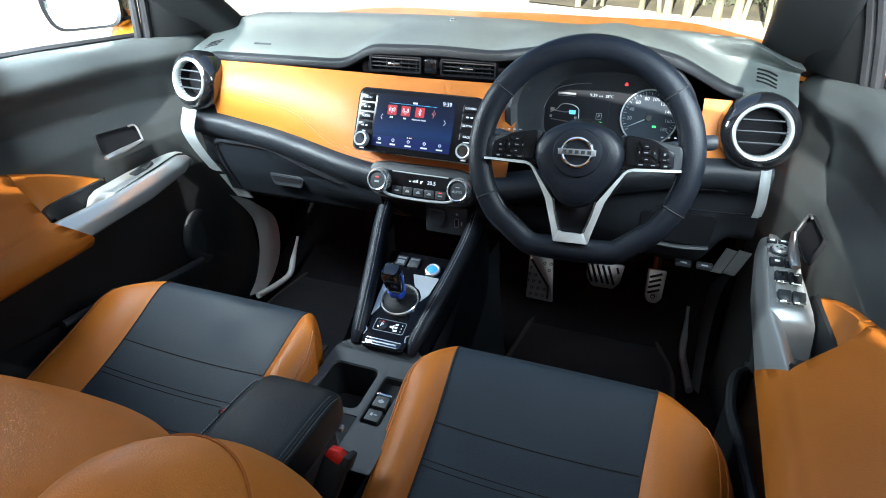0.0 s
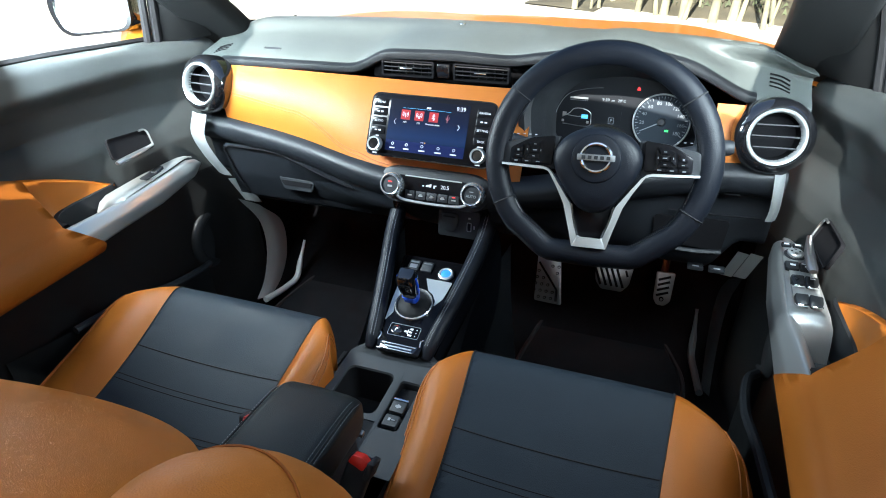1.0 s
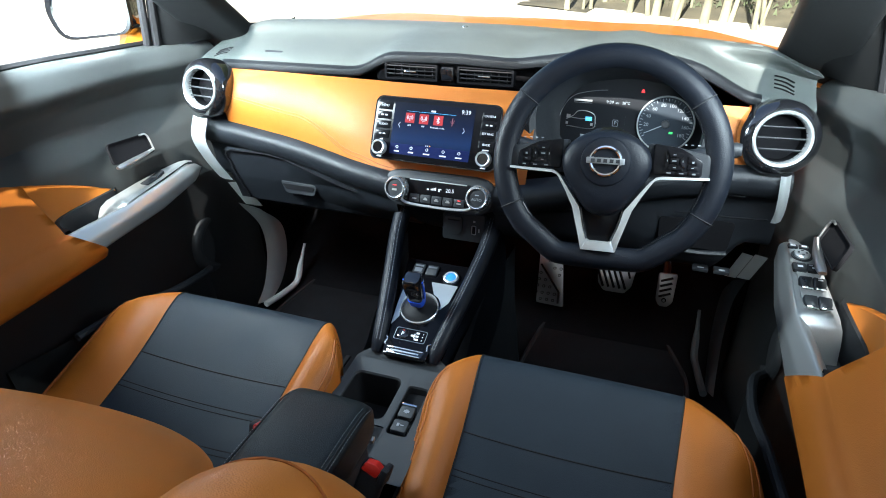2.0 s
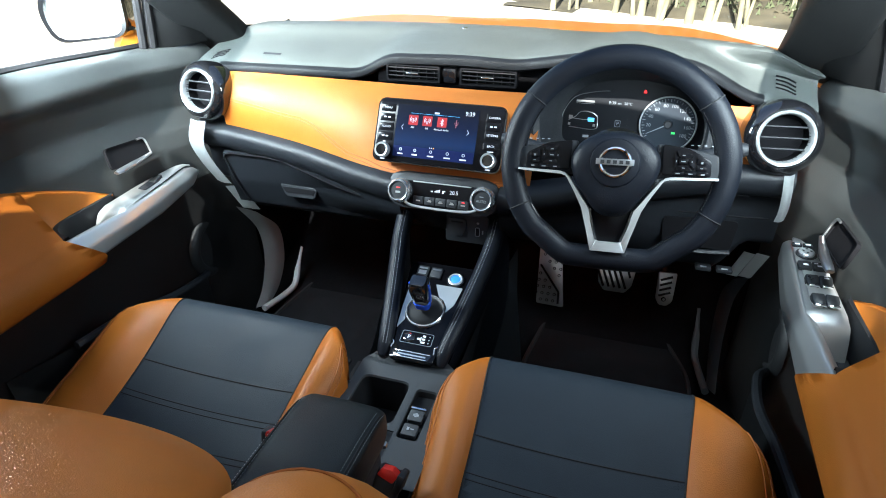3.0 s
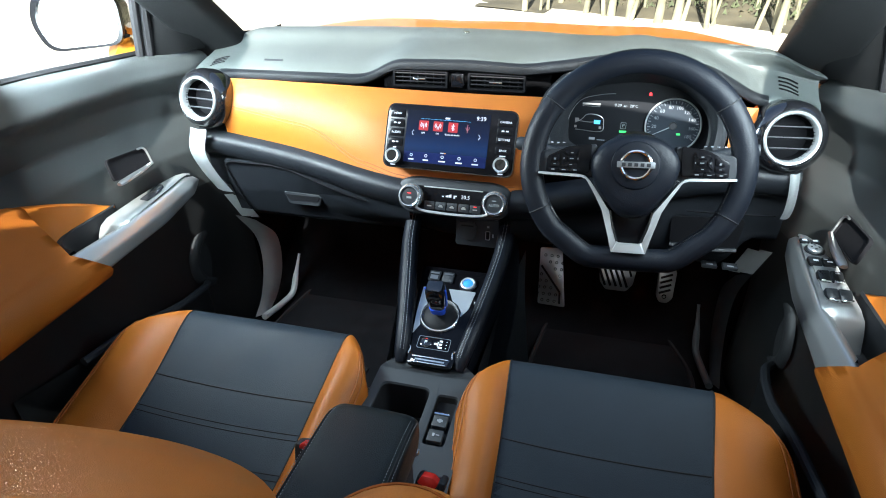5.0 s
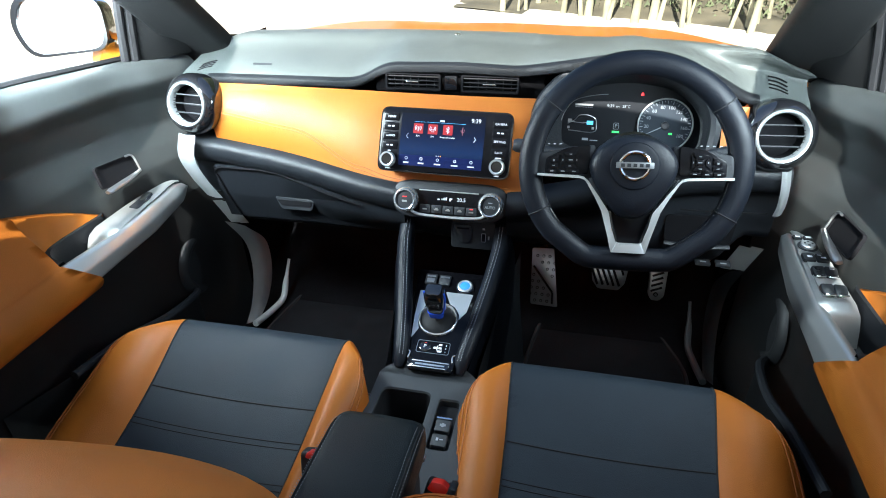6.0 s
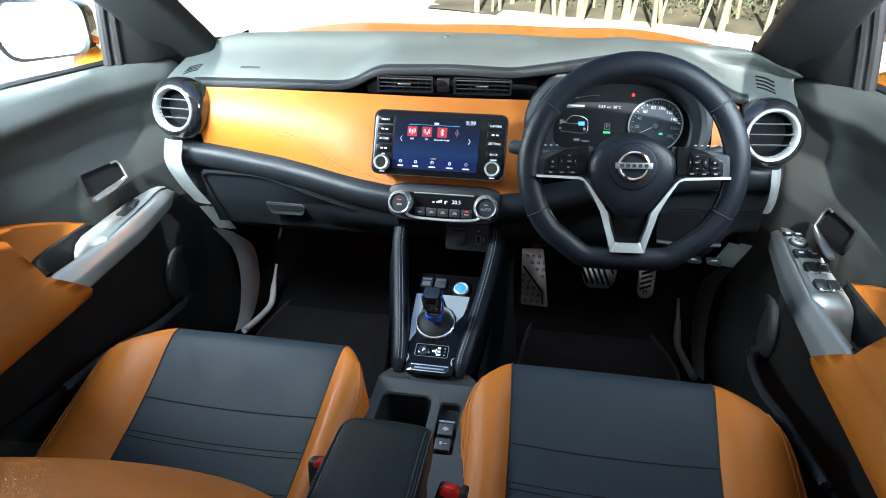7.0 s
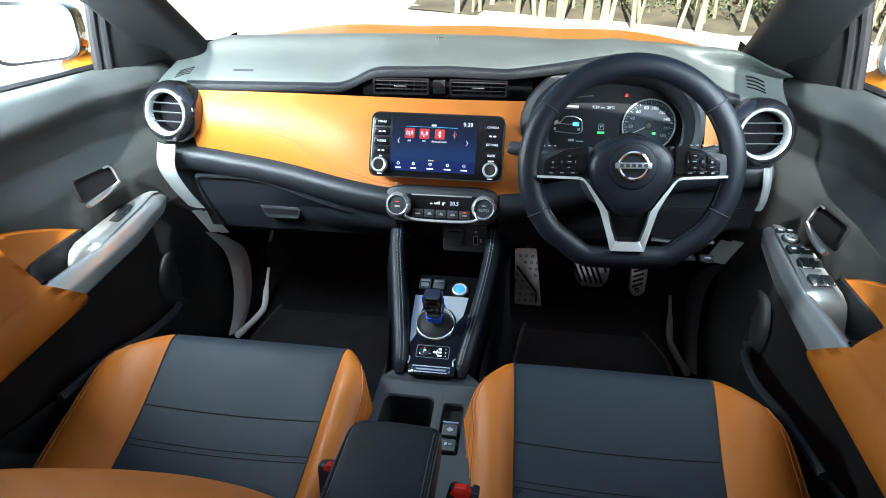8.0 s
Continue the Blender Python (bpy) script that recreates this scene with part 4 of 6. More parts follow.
# well insides get a darker material than the deck to imitate their shade
deck_rim, well = wells_frame(CX - 0.094, CX + 0.026, 0.700, 0.845, -0.066, 0.028, 0.712, 0.812, 0.075, 0.016)
part("cup_deck", deck_rim, DASH, con, "dark grey console deck")
part("cup_holder", well, RUBBER, con, "deep cup holder, the shade inside put into its black colour")
deck_rim, well = wells_frame(CX + 0.026, CX + 0.096, 0.600, 0.845, 0.043, 0.081, 0.690, 0.802, 0.012, 0.008)
part("brake_deck", deck_rim, DASH, con, "dark grey deck round the parking brake")
part("brake_recess", well, RUBBER, con)
part("adjuster_ring", lathe([(0.012, -0.004), (0.012, 0.002), (0.009, 0.003), (0.0085, -0.004)], pose(-0.096, 0.806, 0.236), 20), SATIN, con, "small silver ring")
part("rear_deck", patch([[V(CX - 0.094, y, deck(y)), V(CX + 0.026, y, deck(y) - 0.002)] for y in (0.38, 0.55, 0.70)], 6, 6, 0.006), PLASTIC, con)
for k, y in enumerate((0.741, 0.710)):
    part("brake_switch", plate(rect(-0.013, 0.013, -0.012, 0.012), 0.008, facing((0.062, y, deck(y) + 0.003 - 0.001 * k), (1, 0, 0), (0, 1, 0.05)), 0.003, 0.0015), DASH, con, "dark grey parking brake switch")
    part("switch_mark", bars([(0, 0, 0.010, 0.0045), (0, 0, 0.004, 0.008)] if k == 0 else [(-0.003, 0, 0.004, 0.006), (0.004, 0, 0.006, 0.002)], facing((0.062, y, deck(y) + 0.0035), (1, 0, 0), (0, 1, 0.05))), THREAD, con)
part("switch_chrome", box(0.028, 0.005, 0.005, Matrix.Translation((0.062, 0.7560, deck(0.756) + 0.003)), 0.0015), CHROME, con, "chrome edge of the brake switch")

# front skirt in front of the rails
part("front_skirt", patch([[V(CX - 0.094, 0.845, deck(0.845)), V(CX, 0.843, deck(0.845) + 0.001), V(CX + 0.096, 0.845, deck(0.845))], [V(CX - 0.085, 0.858, 0.274), V(CX, 0.858, 0.275), V(CX + 0.085, 0.858, 0.274)], [V(CX - 0.062, 0.870, 0.283), V(CX, 0.866, 0.281), V(CX + 0.062, 0.870, 0.283)]], 14, 6, 0.004), DASH, con)

# leather rails
for s in (-1, 1):
    pts = [V(0.004 + s * 0.102, 1.140, 0.432), V(0.005 + s * 0.100, 1.10, 0.405), V(0.008 + s * 0.090, 1.04, 0.374), V(0.011 + s * 0.073, 0.95, 0.332), V(0.010 + s * 0.060, 0.885, 0.297), V(0.008 + s * 0.057, 0.862, 0.274)]
    rail = part("leather_rail", tube(pts, [0.018, 0.018, 0.018, 0.018, 0.018, 0.0175, 0.017, 0.017, 0.0165, 0.016, 0.0155, 0.015, 0.0135, 0.010], 14, n=14, flat=0.9), BLACK_LEATHER, con, "padded black leather console rail")
    part("skirt", patch([[p + V(s * 0.014, 0, -0.006) for p in pts], [p + V(s * 0.026, 0, -0.05) for p in pts], [V(CX + s * 0.115, p.y, 0.06) for p in pts]], 14, 8, 0.004), BLACK_LEATHER, rail)
    for off in (-0.002, 0.004):
        path = spline([p + V(-s * (0.002 + off), -0.005, 0.0158 - 0.25 * off) for p in pts], 14)
        part("stitching", stitches(path[:13], 90, radius=0.0007), THREAD, rail, "pale grey thread")

# gloss panel
pm = facing((CX, 0.94, deck(0.94) + 0.006), (1, 0, 0), (0, 1, 0.32))
gl = part("gloss_panel", plate([(-0.043, -0.096), (0.042, -0.096), (0.052, -0.02), (0.074, 0.140), (-0.074, 0.140), (-0.054, -0.02)], 0.008, pm, 0.008, 0.0015), PANEL_GLOSS, con, "gloss black shifter panel")
# bright plates laid on the panel imitate the windscreen's reflection in its gloss
part("painted_reflection", join(plate([(-0.057, 0.084), (-0.034, 0.084), (-0.037, 0.052), (-0.0435, 0.030), (-0.0445, 0.008), (-0.040, -0.008), (-0.0495, -0.030), (-0.0545, 0.02)], 0.002, pm @ Matrix.Translation((0, 0, 0.0012)), 0.002), plate([(-0.004, 0.086), (0.052, 0.086), (0.046, 0.042), (0.0335, 0.022), (0.0325, 0.034), (0.022, 0.050), (0.010, 0.057)], 0.002, pm @ Matrix.Translation((0, 0, 0.0012)), 0.002)), SATIN, gl, "windscreen reflection on the gloss panel, made as satin plates")
for s in (-1, 1):
    part("silver_inlay", tube([pm @ V(-0.003 + s * 0.043, -0.075, 0.001), pm @ V(-0.003 + s * 0.041, -0.062, 0.001), pm @ V(-0.003 + s * 0.046, -0.058, 0.001)], 0.0014, 6, n=8), BRIGHT, gl, "thin silver inlay")
RING = pm @ Matrix.Translation((-0.006, 0.0175, 0))
part("shift_ring", lathe([(0.0385, -0.002), (0.0385, 0.005), (0.0365, 0.0065), (0.0345, 0.004), (0.034, -0.002)], RING, 40), BRIGHT, gl, "chrome ring round the shifter")
part("shift_boot", lathe([(0.034, 0.001), (0.032, 0.004), (0.026, 0.008), (0.012, 0.012), (0.006, 0.013)], RING, 32), RUBBER, gl, "dark shifter dome")
part("park_button", lathe([(0.0115, 0.0), (0.0115, 0.002), (0.010, 0.003), (0.002, 0.003)], pm @ Matrix.Translation((-0.018, -0.0465, 0)), 24), GLOSS, gl, "round park button")
part("button_frame", ring_plate(rounded(rect(-0.034, 0.029, -0.060, -0.033), 0.004), rounded(rect(-0.0333, 0.0283, -0.0593, -0.0337), 0.004), 0.001, pm @ Matrix.Translation((0, 0, 0.0012))), STEEL, gl)
part("park_letter", letters("P", 0.011, pm @ Matrix.Translation((-0.018, -0.0475, 0.0034))), WHITE_PAINT, gl)
part("park_lamp", bars([(-0.018, -0.0395, 0.004, 0.0014)], pm @ Matrix.Translation((0, 0, 0.0032))), RED, gl)
part("gate_marks", bars([(0.002, -0.047, 0.007, 0.004), (0.0055, -0.047, 0.002, 0.010), (0.011, -0.040, 0.006, 0.004), (0.011, -0.047, 0.006, 0.004), (0.011, -0.054, 0.008, 0.004), (0.022, -0.040, 0.002, 0.002), (0.022, -0.047, 0.002, 0.002), (0.022, -0.054, 0.002, 0.002)], pm @ Matrix.Translation((0, 0, 0.0012))), WHITE_PAINT, gl)
part("edition_plate", plate([(-0.040, -0.078), (0.038, -0.078), (0.032, -0.093), (-0.034, -0.093)], 0.003, pm @ Matrix.Translation((0, 0, 0.0022)), 0.002, 0.0008), GLOSS, gl, "gloss black edition plate")
for y, w in ((-0.0792, 0.070), (-0.0912, 0.062)):
    part("plate_line", box(w, 0.0022, 0.0012, pm @ Matrix.Translation((-0.001, y, 0.0026)), 0.0004), BRIGHT, gl, "thin chrome line")
part("edition_bar", bars([(-0.001, -0.0853, 0.056, 0.0032)], pm @ Matrix.Translation((0, 0, 0.0024))), STEEL, gl)

BLUE = material("shifter_blue", (0.02, 0.10, 0.75), 0.25, coat=0.8)
GLOW_BLUE = material("start_button_blue", (0.04, 0.22, 0.85), 0.3, glow=0.55)
sh = thing("gear_selector", tuple(pm @ V(-0.006, 0.0175, 0.012)), "gloss black gear selector with blue lower collar", "gear selector")
sm = pm @ pose(-0.006, 0.0175, 0.010, 2) @ Matrix.Diagonal((0.90, 0.95, 1.0, 1))
part("stem", lathe([(0.009, 0.0), (0.009, 0.02), (0.012, 0.028)], sm, 20), PLASTIC, sh)


def knob(z, w, d, y):
    return [sm @ V(q[0], q[1] + y, z) for q in rounded(rect(-w, w, -d, d), min(w, d) * 0.7, 5)]


part("collar", loft([knob(0.010, 0.011, 0.010, 0), knob(0.014, 0.0165, 0.014, 0), knob(0.024, 0.0175, 0.015, 0), knob(0.030, 0.018, 0.016, 0)]), BLUE, sh, "metallic blue collar")
part("grip", loft([knob(0.0295, 0.0165, 0.0145, 0), knob(0.045, 0.0185, 0.016, 0), knob(0.065, 0.0205, 0.018, 0.001), knob(0.080, 0.020, 0.018, 0.002), knob(0.088, 0.016, 0.014, 0.003), knob(0.090, 0.009, 0.008, 0.003)]), GLOSS, sh, "gloss black grip")
for s in (-1, 1):
    part("side_strip", tube([sm @ V(s * 0.0185, 0, 0.030), sm @ V(s * 0.0212, 0.001, 0.060), sm @ V(s * 0.0208, 0.002, 0.078)], 0.0022, 6, n=6), BLUE, sh)

st = thing("start_button", tuple(pm @ V(0.032, 0.1045, 0.0)), "round start button with glowing blue centre and silver ring", "start button")
part("surround", lathe([(0.019, -0.001), (0.0185, 0.003), (0.016, 0.004), (0.0155, 0.002)], pm @ Matrix.Translation((0.032, 0.1045, 0)), 32), GLOSS, st)
part("ring", lathe([(0.0155, 0.0), (0.0152, 0.004), (0.0130, 0.0052), (0.0106, 0.0044), (0.0105, 0.002)], pm @ Matrix.Translation((0.032, 0.1045, 0)), 32), SATIN, st, "silver ring")
part("cap", lathe([(0.0105, 0.001), (0.0102, 0.0036), (0.009, 0.0042), (0.001, 0.0045)], pm @ Matrix.Translation((0.032, 0.1045, 0)), 32), GLOW_BLUE, st, "glowing blue cap")
for k, x in enumerate((-0.041, -0.012)):
    b = solo("drive_mode_switch", plate(rect(-0.012, 0.012, -0.013, 0.013), 0.006, pm @ Matrix.Translation((x, 0.114, 0.004)), 0.003, 0.0012), PLASTIC, "black drive mode switch with pale markings", "switch", "drive mode switches")
    part("mark", bars([(0, 0.007, 0.018, 0.004)] + ([(0, -0.004, 0.016, 0.010)] if k == 0 else []), pm @ Matrix.Translation((x, 0.114, 0.0043))), STEEL, b)

# armrest
arm = thing("armrest", (0.003, 0.48, 0.262), "black leather centre armrest with pale double stitching", "armrest")


def arm_z(y):
    return line1(y, (0.20, 0.432), (0.45, 0.424), (0.56, 0.418), (0.60, 0.412))


def arm_row(y):
    z, w = arm_z(y), line1(y, (0.20, 0.066), (0.55, 0.068), (0.60, 0.066))
    return [V(0.003 + q[0], y, q[1]) for q in rounded([(-w * 0.94, z - 0.075), (w * 0.94, z - 0.075), (w * 1.02, z - 0.040), (w, z - 0.008), (w * 0.80, z), (0, z + 0.003), (-w * 0.80, z), (-w, z - 0.008), (-w * 1.02, z - 0.040)], 0.016, 5)]


part("pad", loft([arm_row(y) for y in np.linspace(0.20, 0.595, 14)] + [[V(0.003 + (q.x - 0.003) * f, y, 0.337 + (q.z - 0.337) * g) for q in arm_row(0.595)] for y, f, g in ((0.608, 0.985, 0.97), (0.618, 0.95, 0.90), (0.625, 0.90, 0.78), (0.628, 0.86, 0.5), (0.624, 0.84, 0.1))]), ARM_LEATHER, arm, "smooth black leather lid", 60)
part("bin", box(0.112, 0.40, 0.078, Matrix.Translation((0.003, 0.41, 0.300)), 0.010, 3), PLASTIC, arm, "black plastic storage bin under the lid")
part("latch", box(0.030, 0.010, 0.008, Matrix.Translation((0.050, 0.615, 0.334)), 0.002), STEEL, arm, "small pale latch")
for s in (-1, 1):
    part("piping", tube([V(0.003 + s * 0.0615, y, arm_z(y) - 0.0030) for y in np.linspace(0.21, 0.592, 10)] + [V(0.003 + s * 0.0605, 0.607, 0.402), V(0.003 + s * 0.0575, 0.619, 0.390), V(0.003 + s * 0.0545, 0.6265, 0.372)], 0.0012, 5, n=36), SEAM, arm)
    for d in (-0.004, 0.004):
        part("stitching", stitches([V(0.003 + s * (0.0610 + d), y, arm_z(y) - 0.0016 - d * 0.45) for y in np.linspace(0.21, 0.592, 10)] + [V(0.003 + s * (0.0600 + d), 0.607, 0.4045 - d * 0.5), V(0.003 + s * (0.0570 + d), 0.620, 0.391), V(0.003 + s * (0.0540 + d), 0.628, 0.372)], 95, radius=0.00045), THREAD, arm, "pale grey thread")

# buckles
def buckle(x, y, z, lean, press):
    b = thing("seat_buckle", (x, y, 0.25), "black seat belt buckle with red release", "seat buckle", "seat buckles")
    m = facing((x, y, z), (1, 0, 0), (0, 0.45, 1)) @ pose(0, 0, 0, 0, 0, lean)
    part("body", box(0.036, 0.085, 0.022, m @ Matrix.Translation((0.002, -0.038, -0.004)), 0.006, 3), PLASTIC, b)
    part("collar", box(0.010, 0.026, 0.026, m @ Matrix.Translation((0.018, -0.004, -0.002)), 0.003, 2), PLASTIC, b)
    part("release", plate([(q[0] * press, q[1] * press) for q in ((-0.014, -0.006), (0.010, -0.009), (0.014, 0.005), (0.004, 0.010), (-0.010, 0.007))], 0.012, m @ Matrix.Translation((0, 0, 0.0085)), 0.003, 0.002), RED, b, "red release button")
    part("stalk", tube([m @ V(0, -0.06, 0), m @ V(0, -0.17, -0.03)], 0.010, 8), PLASTIC, b)


buckle(0.105, 0.535, 0.384, -14, 1.0)
buckle(-0.074, 0.545, 0.392, 6, 0.55)

# ---- steering wheel ----
FAINT = material("faint_grey_symbols", (0.13, 0.14, 0.15), 0.6)
WC = V(0.327, 0.966, 0.664)
WM = facing(WC, (1, 0, 0), (0, math.sin(radians(21)), math.cos(radians(21)))) @ Matrix.Rotation(radians(2.5), 4, "Z")
wh = thing("steering_wheel", tuple(WC), "black leather flat-bottomed steering wheel with satin silver trim", "steering wheel")


def rim_point(a, r=0.160):
    x, y = r * math.sin(a), r * math.cos(a)
    low = -0.146 * (r / 0.160)
    if y < low:
        y = low - (low - y) * 0.15
    elif y < low * 0.72:
        f = (low * 0.72 - y) / (low * 0.28)
        y -= 0.004 * math.sin(math.pi * f)
    return V(x, y, 0)


rim = part("rim", tube([WM @ rim_point(k * math.tau / 96) for k in range(96)], 0.0190, 20, closed=True, up=tuple(WM.to_3x3() @ V(0, 0, 1)), flat=0.9), BLACK_LEATHER, wh, "black leather rim")
for a in (-53, 53, 117, -117):
    c = rim_point(radians(a))
    d = (rim_point(radians(a + 3)) - rim_point(radians(a - 3))).normalized()
    n_ = V(-d.y, d.x, 0)
    part("rim_seam", tube([WM @ (c + n_ * 0.0193 * math.cos(k * math.tau / 24) + V(0, 0, 0.0174 * math.sin(k * math.tau / 24))) for k in range(24)], 0.0011, 5, closed=True, up=tuple(WM.to_3x3() @ d)), SEAM, rim)
for a0, a1 in ((55, 84), (-84, -55), (98, 115), (-115, -98), (119, 160), (-160, -119)):
    part("rim_stitching", stitches([WM @ (rim_point(radians(a), 0.1428) + V(0, 0, 0.0075)) for a in np.linspace(a0, a1, 14)], max(8, int((a1 - a0) * 0.55)), radius=0.0009), SEAM, rim)
    part("rim_welt", tube([WM @ (rim_point(radians(a), 0.1424) + V(0, 0, 0.0068)) for a in np.linspace(a0, a1, 24)], 0.0011, 5), SATIN_BLACK, rim)
hub = [(-0.030, 0.047), (0, 0.052), (0.030, 0.047), (0.056, 0.031), (0.069, 0.006), (0.062, -0.022), (0.047, -0.044), (0.020, -0.081), (-0.020, -0.081), (-0.047, -0.044), (-0.062, -0.022), (-0.069, 0.006), (-0.056, 0.031)]


def dome(outline, levels, m):
    o = rounded(outline, 0.02, 3)
    return loft([[m @ V(q[0] * k, q[1] * k + dy, z) for q in o] for k, z, dy in levels])


part("airbag_cover", dome(hub, ((0.98, -0.010, 0), (1.0, 0.008, 0), (0.985, 0.020, 0), (0.94, 0.029, 0), (0.85, 0.034, 0), (0.62, 0.037, 0), (0.3, 0.038, 0), (0.02, 0.0385, 0)), WM), BLACK_LEATHER, wh, "smooth black airbag cover", 60)
part("airbag_disc", lathe([(0.0365, 0.030), (0.0365, 0.0375), (0.0350, 0.0400), (0.0310, 0.0412), (0.001, 0.0418)], WM @ Matrix.Translation((0, 0.003, 0)), 40), BLACK_LEATHER, wh, "raised round middle of the airbag cover")
part("hub_back", lathe([(0.045, -0.05), (0.056, -0.012), (0.050, 0.002), (0.01, 0.004)], WM, 28), SATIN_BLACK, wh)
EMBLEM = material("brushed_emblem", (0.30, 0.31, 0.32), 0.4, 0.9, vary=0.1, scale=60)
part("emblem_ring", tube([WM @ V(0.0215 * math.cos(k * math.tau / 40), 0.0205 * math.sin(k * math.tau / 40) + 0.004, 0.0425) for k in range(40)], 0.0030, 8, closed=True, up=tuple(WM.to_3x3() @ V(0, 0, 1))), CHROME, wh, "chrome ring emblem")
part("emblem_bar", plate(rect(-0.0275, 0.0275, 0.0000, 0.0090), 0.005, WM @ Matrix.Translation((0, 0, 0.0465)), 0.0012, 0.001), EMBLEM, wh, "brushed emblem bar")
part("emblem_inset", bars([(-0.018 + 0.009 * k, 0.0045, 0.0055, 0.0052) for k in range(5)], WM @ Matrix.Translation((0, 0, 0.0470))), PLASTIC, wh)
for s in (-1, 1):
    spoke = [(s * 0.058, 0.034), (s * 0.100, 0.030), (s * 0.146, 0.020), (s * 0.150, -0.012), (s * 0.138, -0.018), (s * 0.060, -0.018)]
    part("spoke", plate(spoke, 0.022, WM @ Matrix.Translation((0, 0, 0.012)), 0.006, 0.003), PLASTIC, wh, "black spoke")
    pod = [(s * 0.066, 0.034), (s * 0.103, 0.029), (s * 0.135, 0.012), (s * 0.136, -0.012), (s * 0.068, -0.012)]
    part("button_pod", plate(pod, 0.010, WM @ Matrix.Translation((0, 0, 0.018)), 0.005, 0.0015), SATIN_BLACK, wh, "button pod")
    bm_m = WM @ Matrix.Translation((0, 0, 0.0205))
    for pts in ([(0.085, 0.026), (0.108, 0.021), (0.102, 0.015), (0.090, 0.016)], [(0.084, 0.023), (0.088, 0.013), (0.088, 0.007), (0.084, -0.001)], [(0.110, 0.019), (0.104, 0.013), (0.104, 0.007), (0.112, -0.001)], [(0.086, -0.003), (0.110, -0.003), (0.102, 0.004), (0.090, 0.004)], [(0.090, 0.0145), (0.102, 0.0135), (0.102, 0.006), (0.090, 0.006)], [(0.115, 0.018), (0.128, 0.011), (0.128, 0.005), (0.115, 0.007)], [(0.115, 0.005), (0.128, 0.003), (0.130, -0.003), (0.115, -0.003)], [(0.082, -0.005), (0.098, -0.005), (0.098, -0.0105), (0.082, -0.0105)], [(0.100, -0.005), (0.115, -0.005), (0.115, -0.0105), (0.100, -0.0105)], [(0.117, -0.005), (0.132, -0.005), (0.132, -0.0105), (0.117, -0.0105)]):
        part("button", plate([(s * q[0], q[1]) for q in pts], 0.003, bm_m, 0.001, 0.0006, 2), SATIN_BLACK, wh)
    part("button_mark", bars([(s * 0.096, 0.019, 0.004, 0.0012), (s * 0.0865, 0.010, 0.0012, 0.003), (s * 0.108, 0.010, 0.0012, 0.003), (s * 0.097, 0.0005, 0.004, 0.0012), (s * 0.096, 0.010, 0.006, 0.0016), (s * 0.122, 0.009, 0.003, 0.003), (s * 0.122, 0.001, 0.004, 0.001), (s * 0.090, -0.0078, 0.006, 0.0016), (s * 0.1075, -0.0078, 0.006, 0.0016), (s * 0.1245, -0.0078, 0.005, 0.0022)], WM @ Matrix.Translation((0, 0, 0.0208))), FAINT, wh)
    # silver trim: along the spoke, then down the lower leg
    tm = WM @ Matrix.Translation((0, 0, 0.021))
    part("silver_trim", plate([(s * x, y) for x, y in ((0.147, -0.0150), (0.080, -0.0180), (0.073, -0.0205), (0.070, -0.0240), (0.056, -0.0470), (0.0445, -0.0690), (0.0315, -0.1130), (0.0262, -0.1340), (0.0150, -0.1340), (0.0160, -0.1210), (0.0205, -0.1160), (0.0335, -0.0690), (0.0500, -0.0455), (0.0665, -0.0225), (0.0740, -0.0160), (0.082, -0.0140), (0.147, -0.0120))], 0.012, tm, 0.0, 0.0008), SATIN, wh, "satin silver spoke trim")
    part("leg_edge", tube([tm @ V(s * x, y, -0.001) for x, y in ((0.0315, -0.0680), (0.0262, -0.0930), (0.0180, -0.1165))], 0.0022, 6, n=8, up=tuple(WM.to_3x3() @ V(0, 0, 1))), GLOSS, wh, "gloss black inner edge of the trim")
part("silver_foot", plate([(-0.0185, -0.1175), (-0.0150, -0.1195), (0.0150, -0.1195), (0.0185, -0.1175), (0.0258, -0.1343), (-0.0258, -0.1343)], 0.014, WM @ Matrix.Translation((0, 0, 0.0225)), 0.001, 0.0012), SATIN, wh, "satin silver foot of the lower spoke")
part("lower_insert", plate([(-0.036, -0.060), (0.036, -0.060), (0.019, -0.121), (-0.019, -0.121)], 0.010, WM @ Matrix.Translation((0, 0, 0.012)), 0.003, 0.002), SATIN_BLACK, wh, "recessed satin black insert of the lower spoke")

# column and stalks
solo("steering_column", tube([WM @ V(0, -0.005, -0.02), WM @ V(0, -0.01, -0.10), WM @ V(0, -0.03, -0.24)], [0.055, 0.062, 0.064, 0.064, 0.06], 14, n=5), PLASTIC, "black plastic steering column shroud", "steering column")
for s, nm in ((-1, "wiper stalk"), (1, "light stalk")):
    k = thing("column_stalk", tuple(WM @ V(s * 0.05, 0.02, -0.06)), "black " + nm + " with pale markings", "stalk", "column stalks")
    part("arm", tube([WM @ V(s * 0.05, 0.008, -0.092), WM @ V(s * 0.12, 0.018, -0.094), WM @ V(s * 0.162, 0.027, -0.089)], [0.008, 0.0085, 0.009, 0.0095, 0.010], 10, n=5), PLASTIC, k)
    part("knob", tube([WM @ V(s * 0.162, 0.027, -0.089), WM @ V(s * 0.188, 0.031, -0.086), WM @ V(s * 0.198, 0.032, -0.085)], [0.011, 0.0125, 0.0125, 0.012, 0.009], 12, n=5), PLASTIC, k, "ribbed knob")
    part("mark", join(*[box(0.004, 0.0015, 0.0022, WM @ Matrix.Translation((s * x, 0.026 + 0.009, -0.089 + 0.007)), 0) for x in (0.115, 0.125, 0.135, 0.146, 0.156)]), THREAD, k)

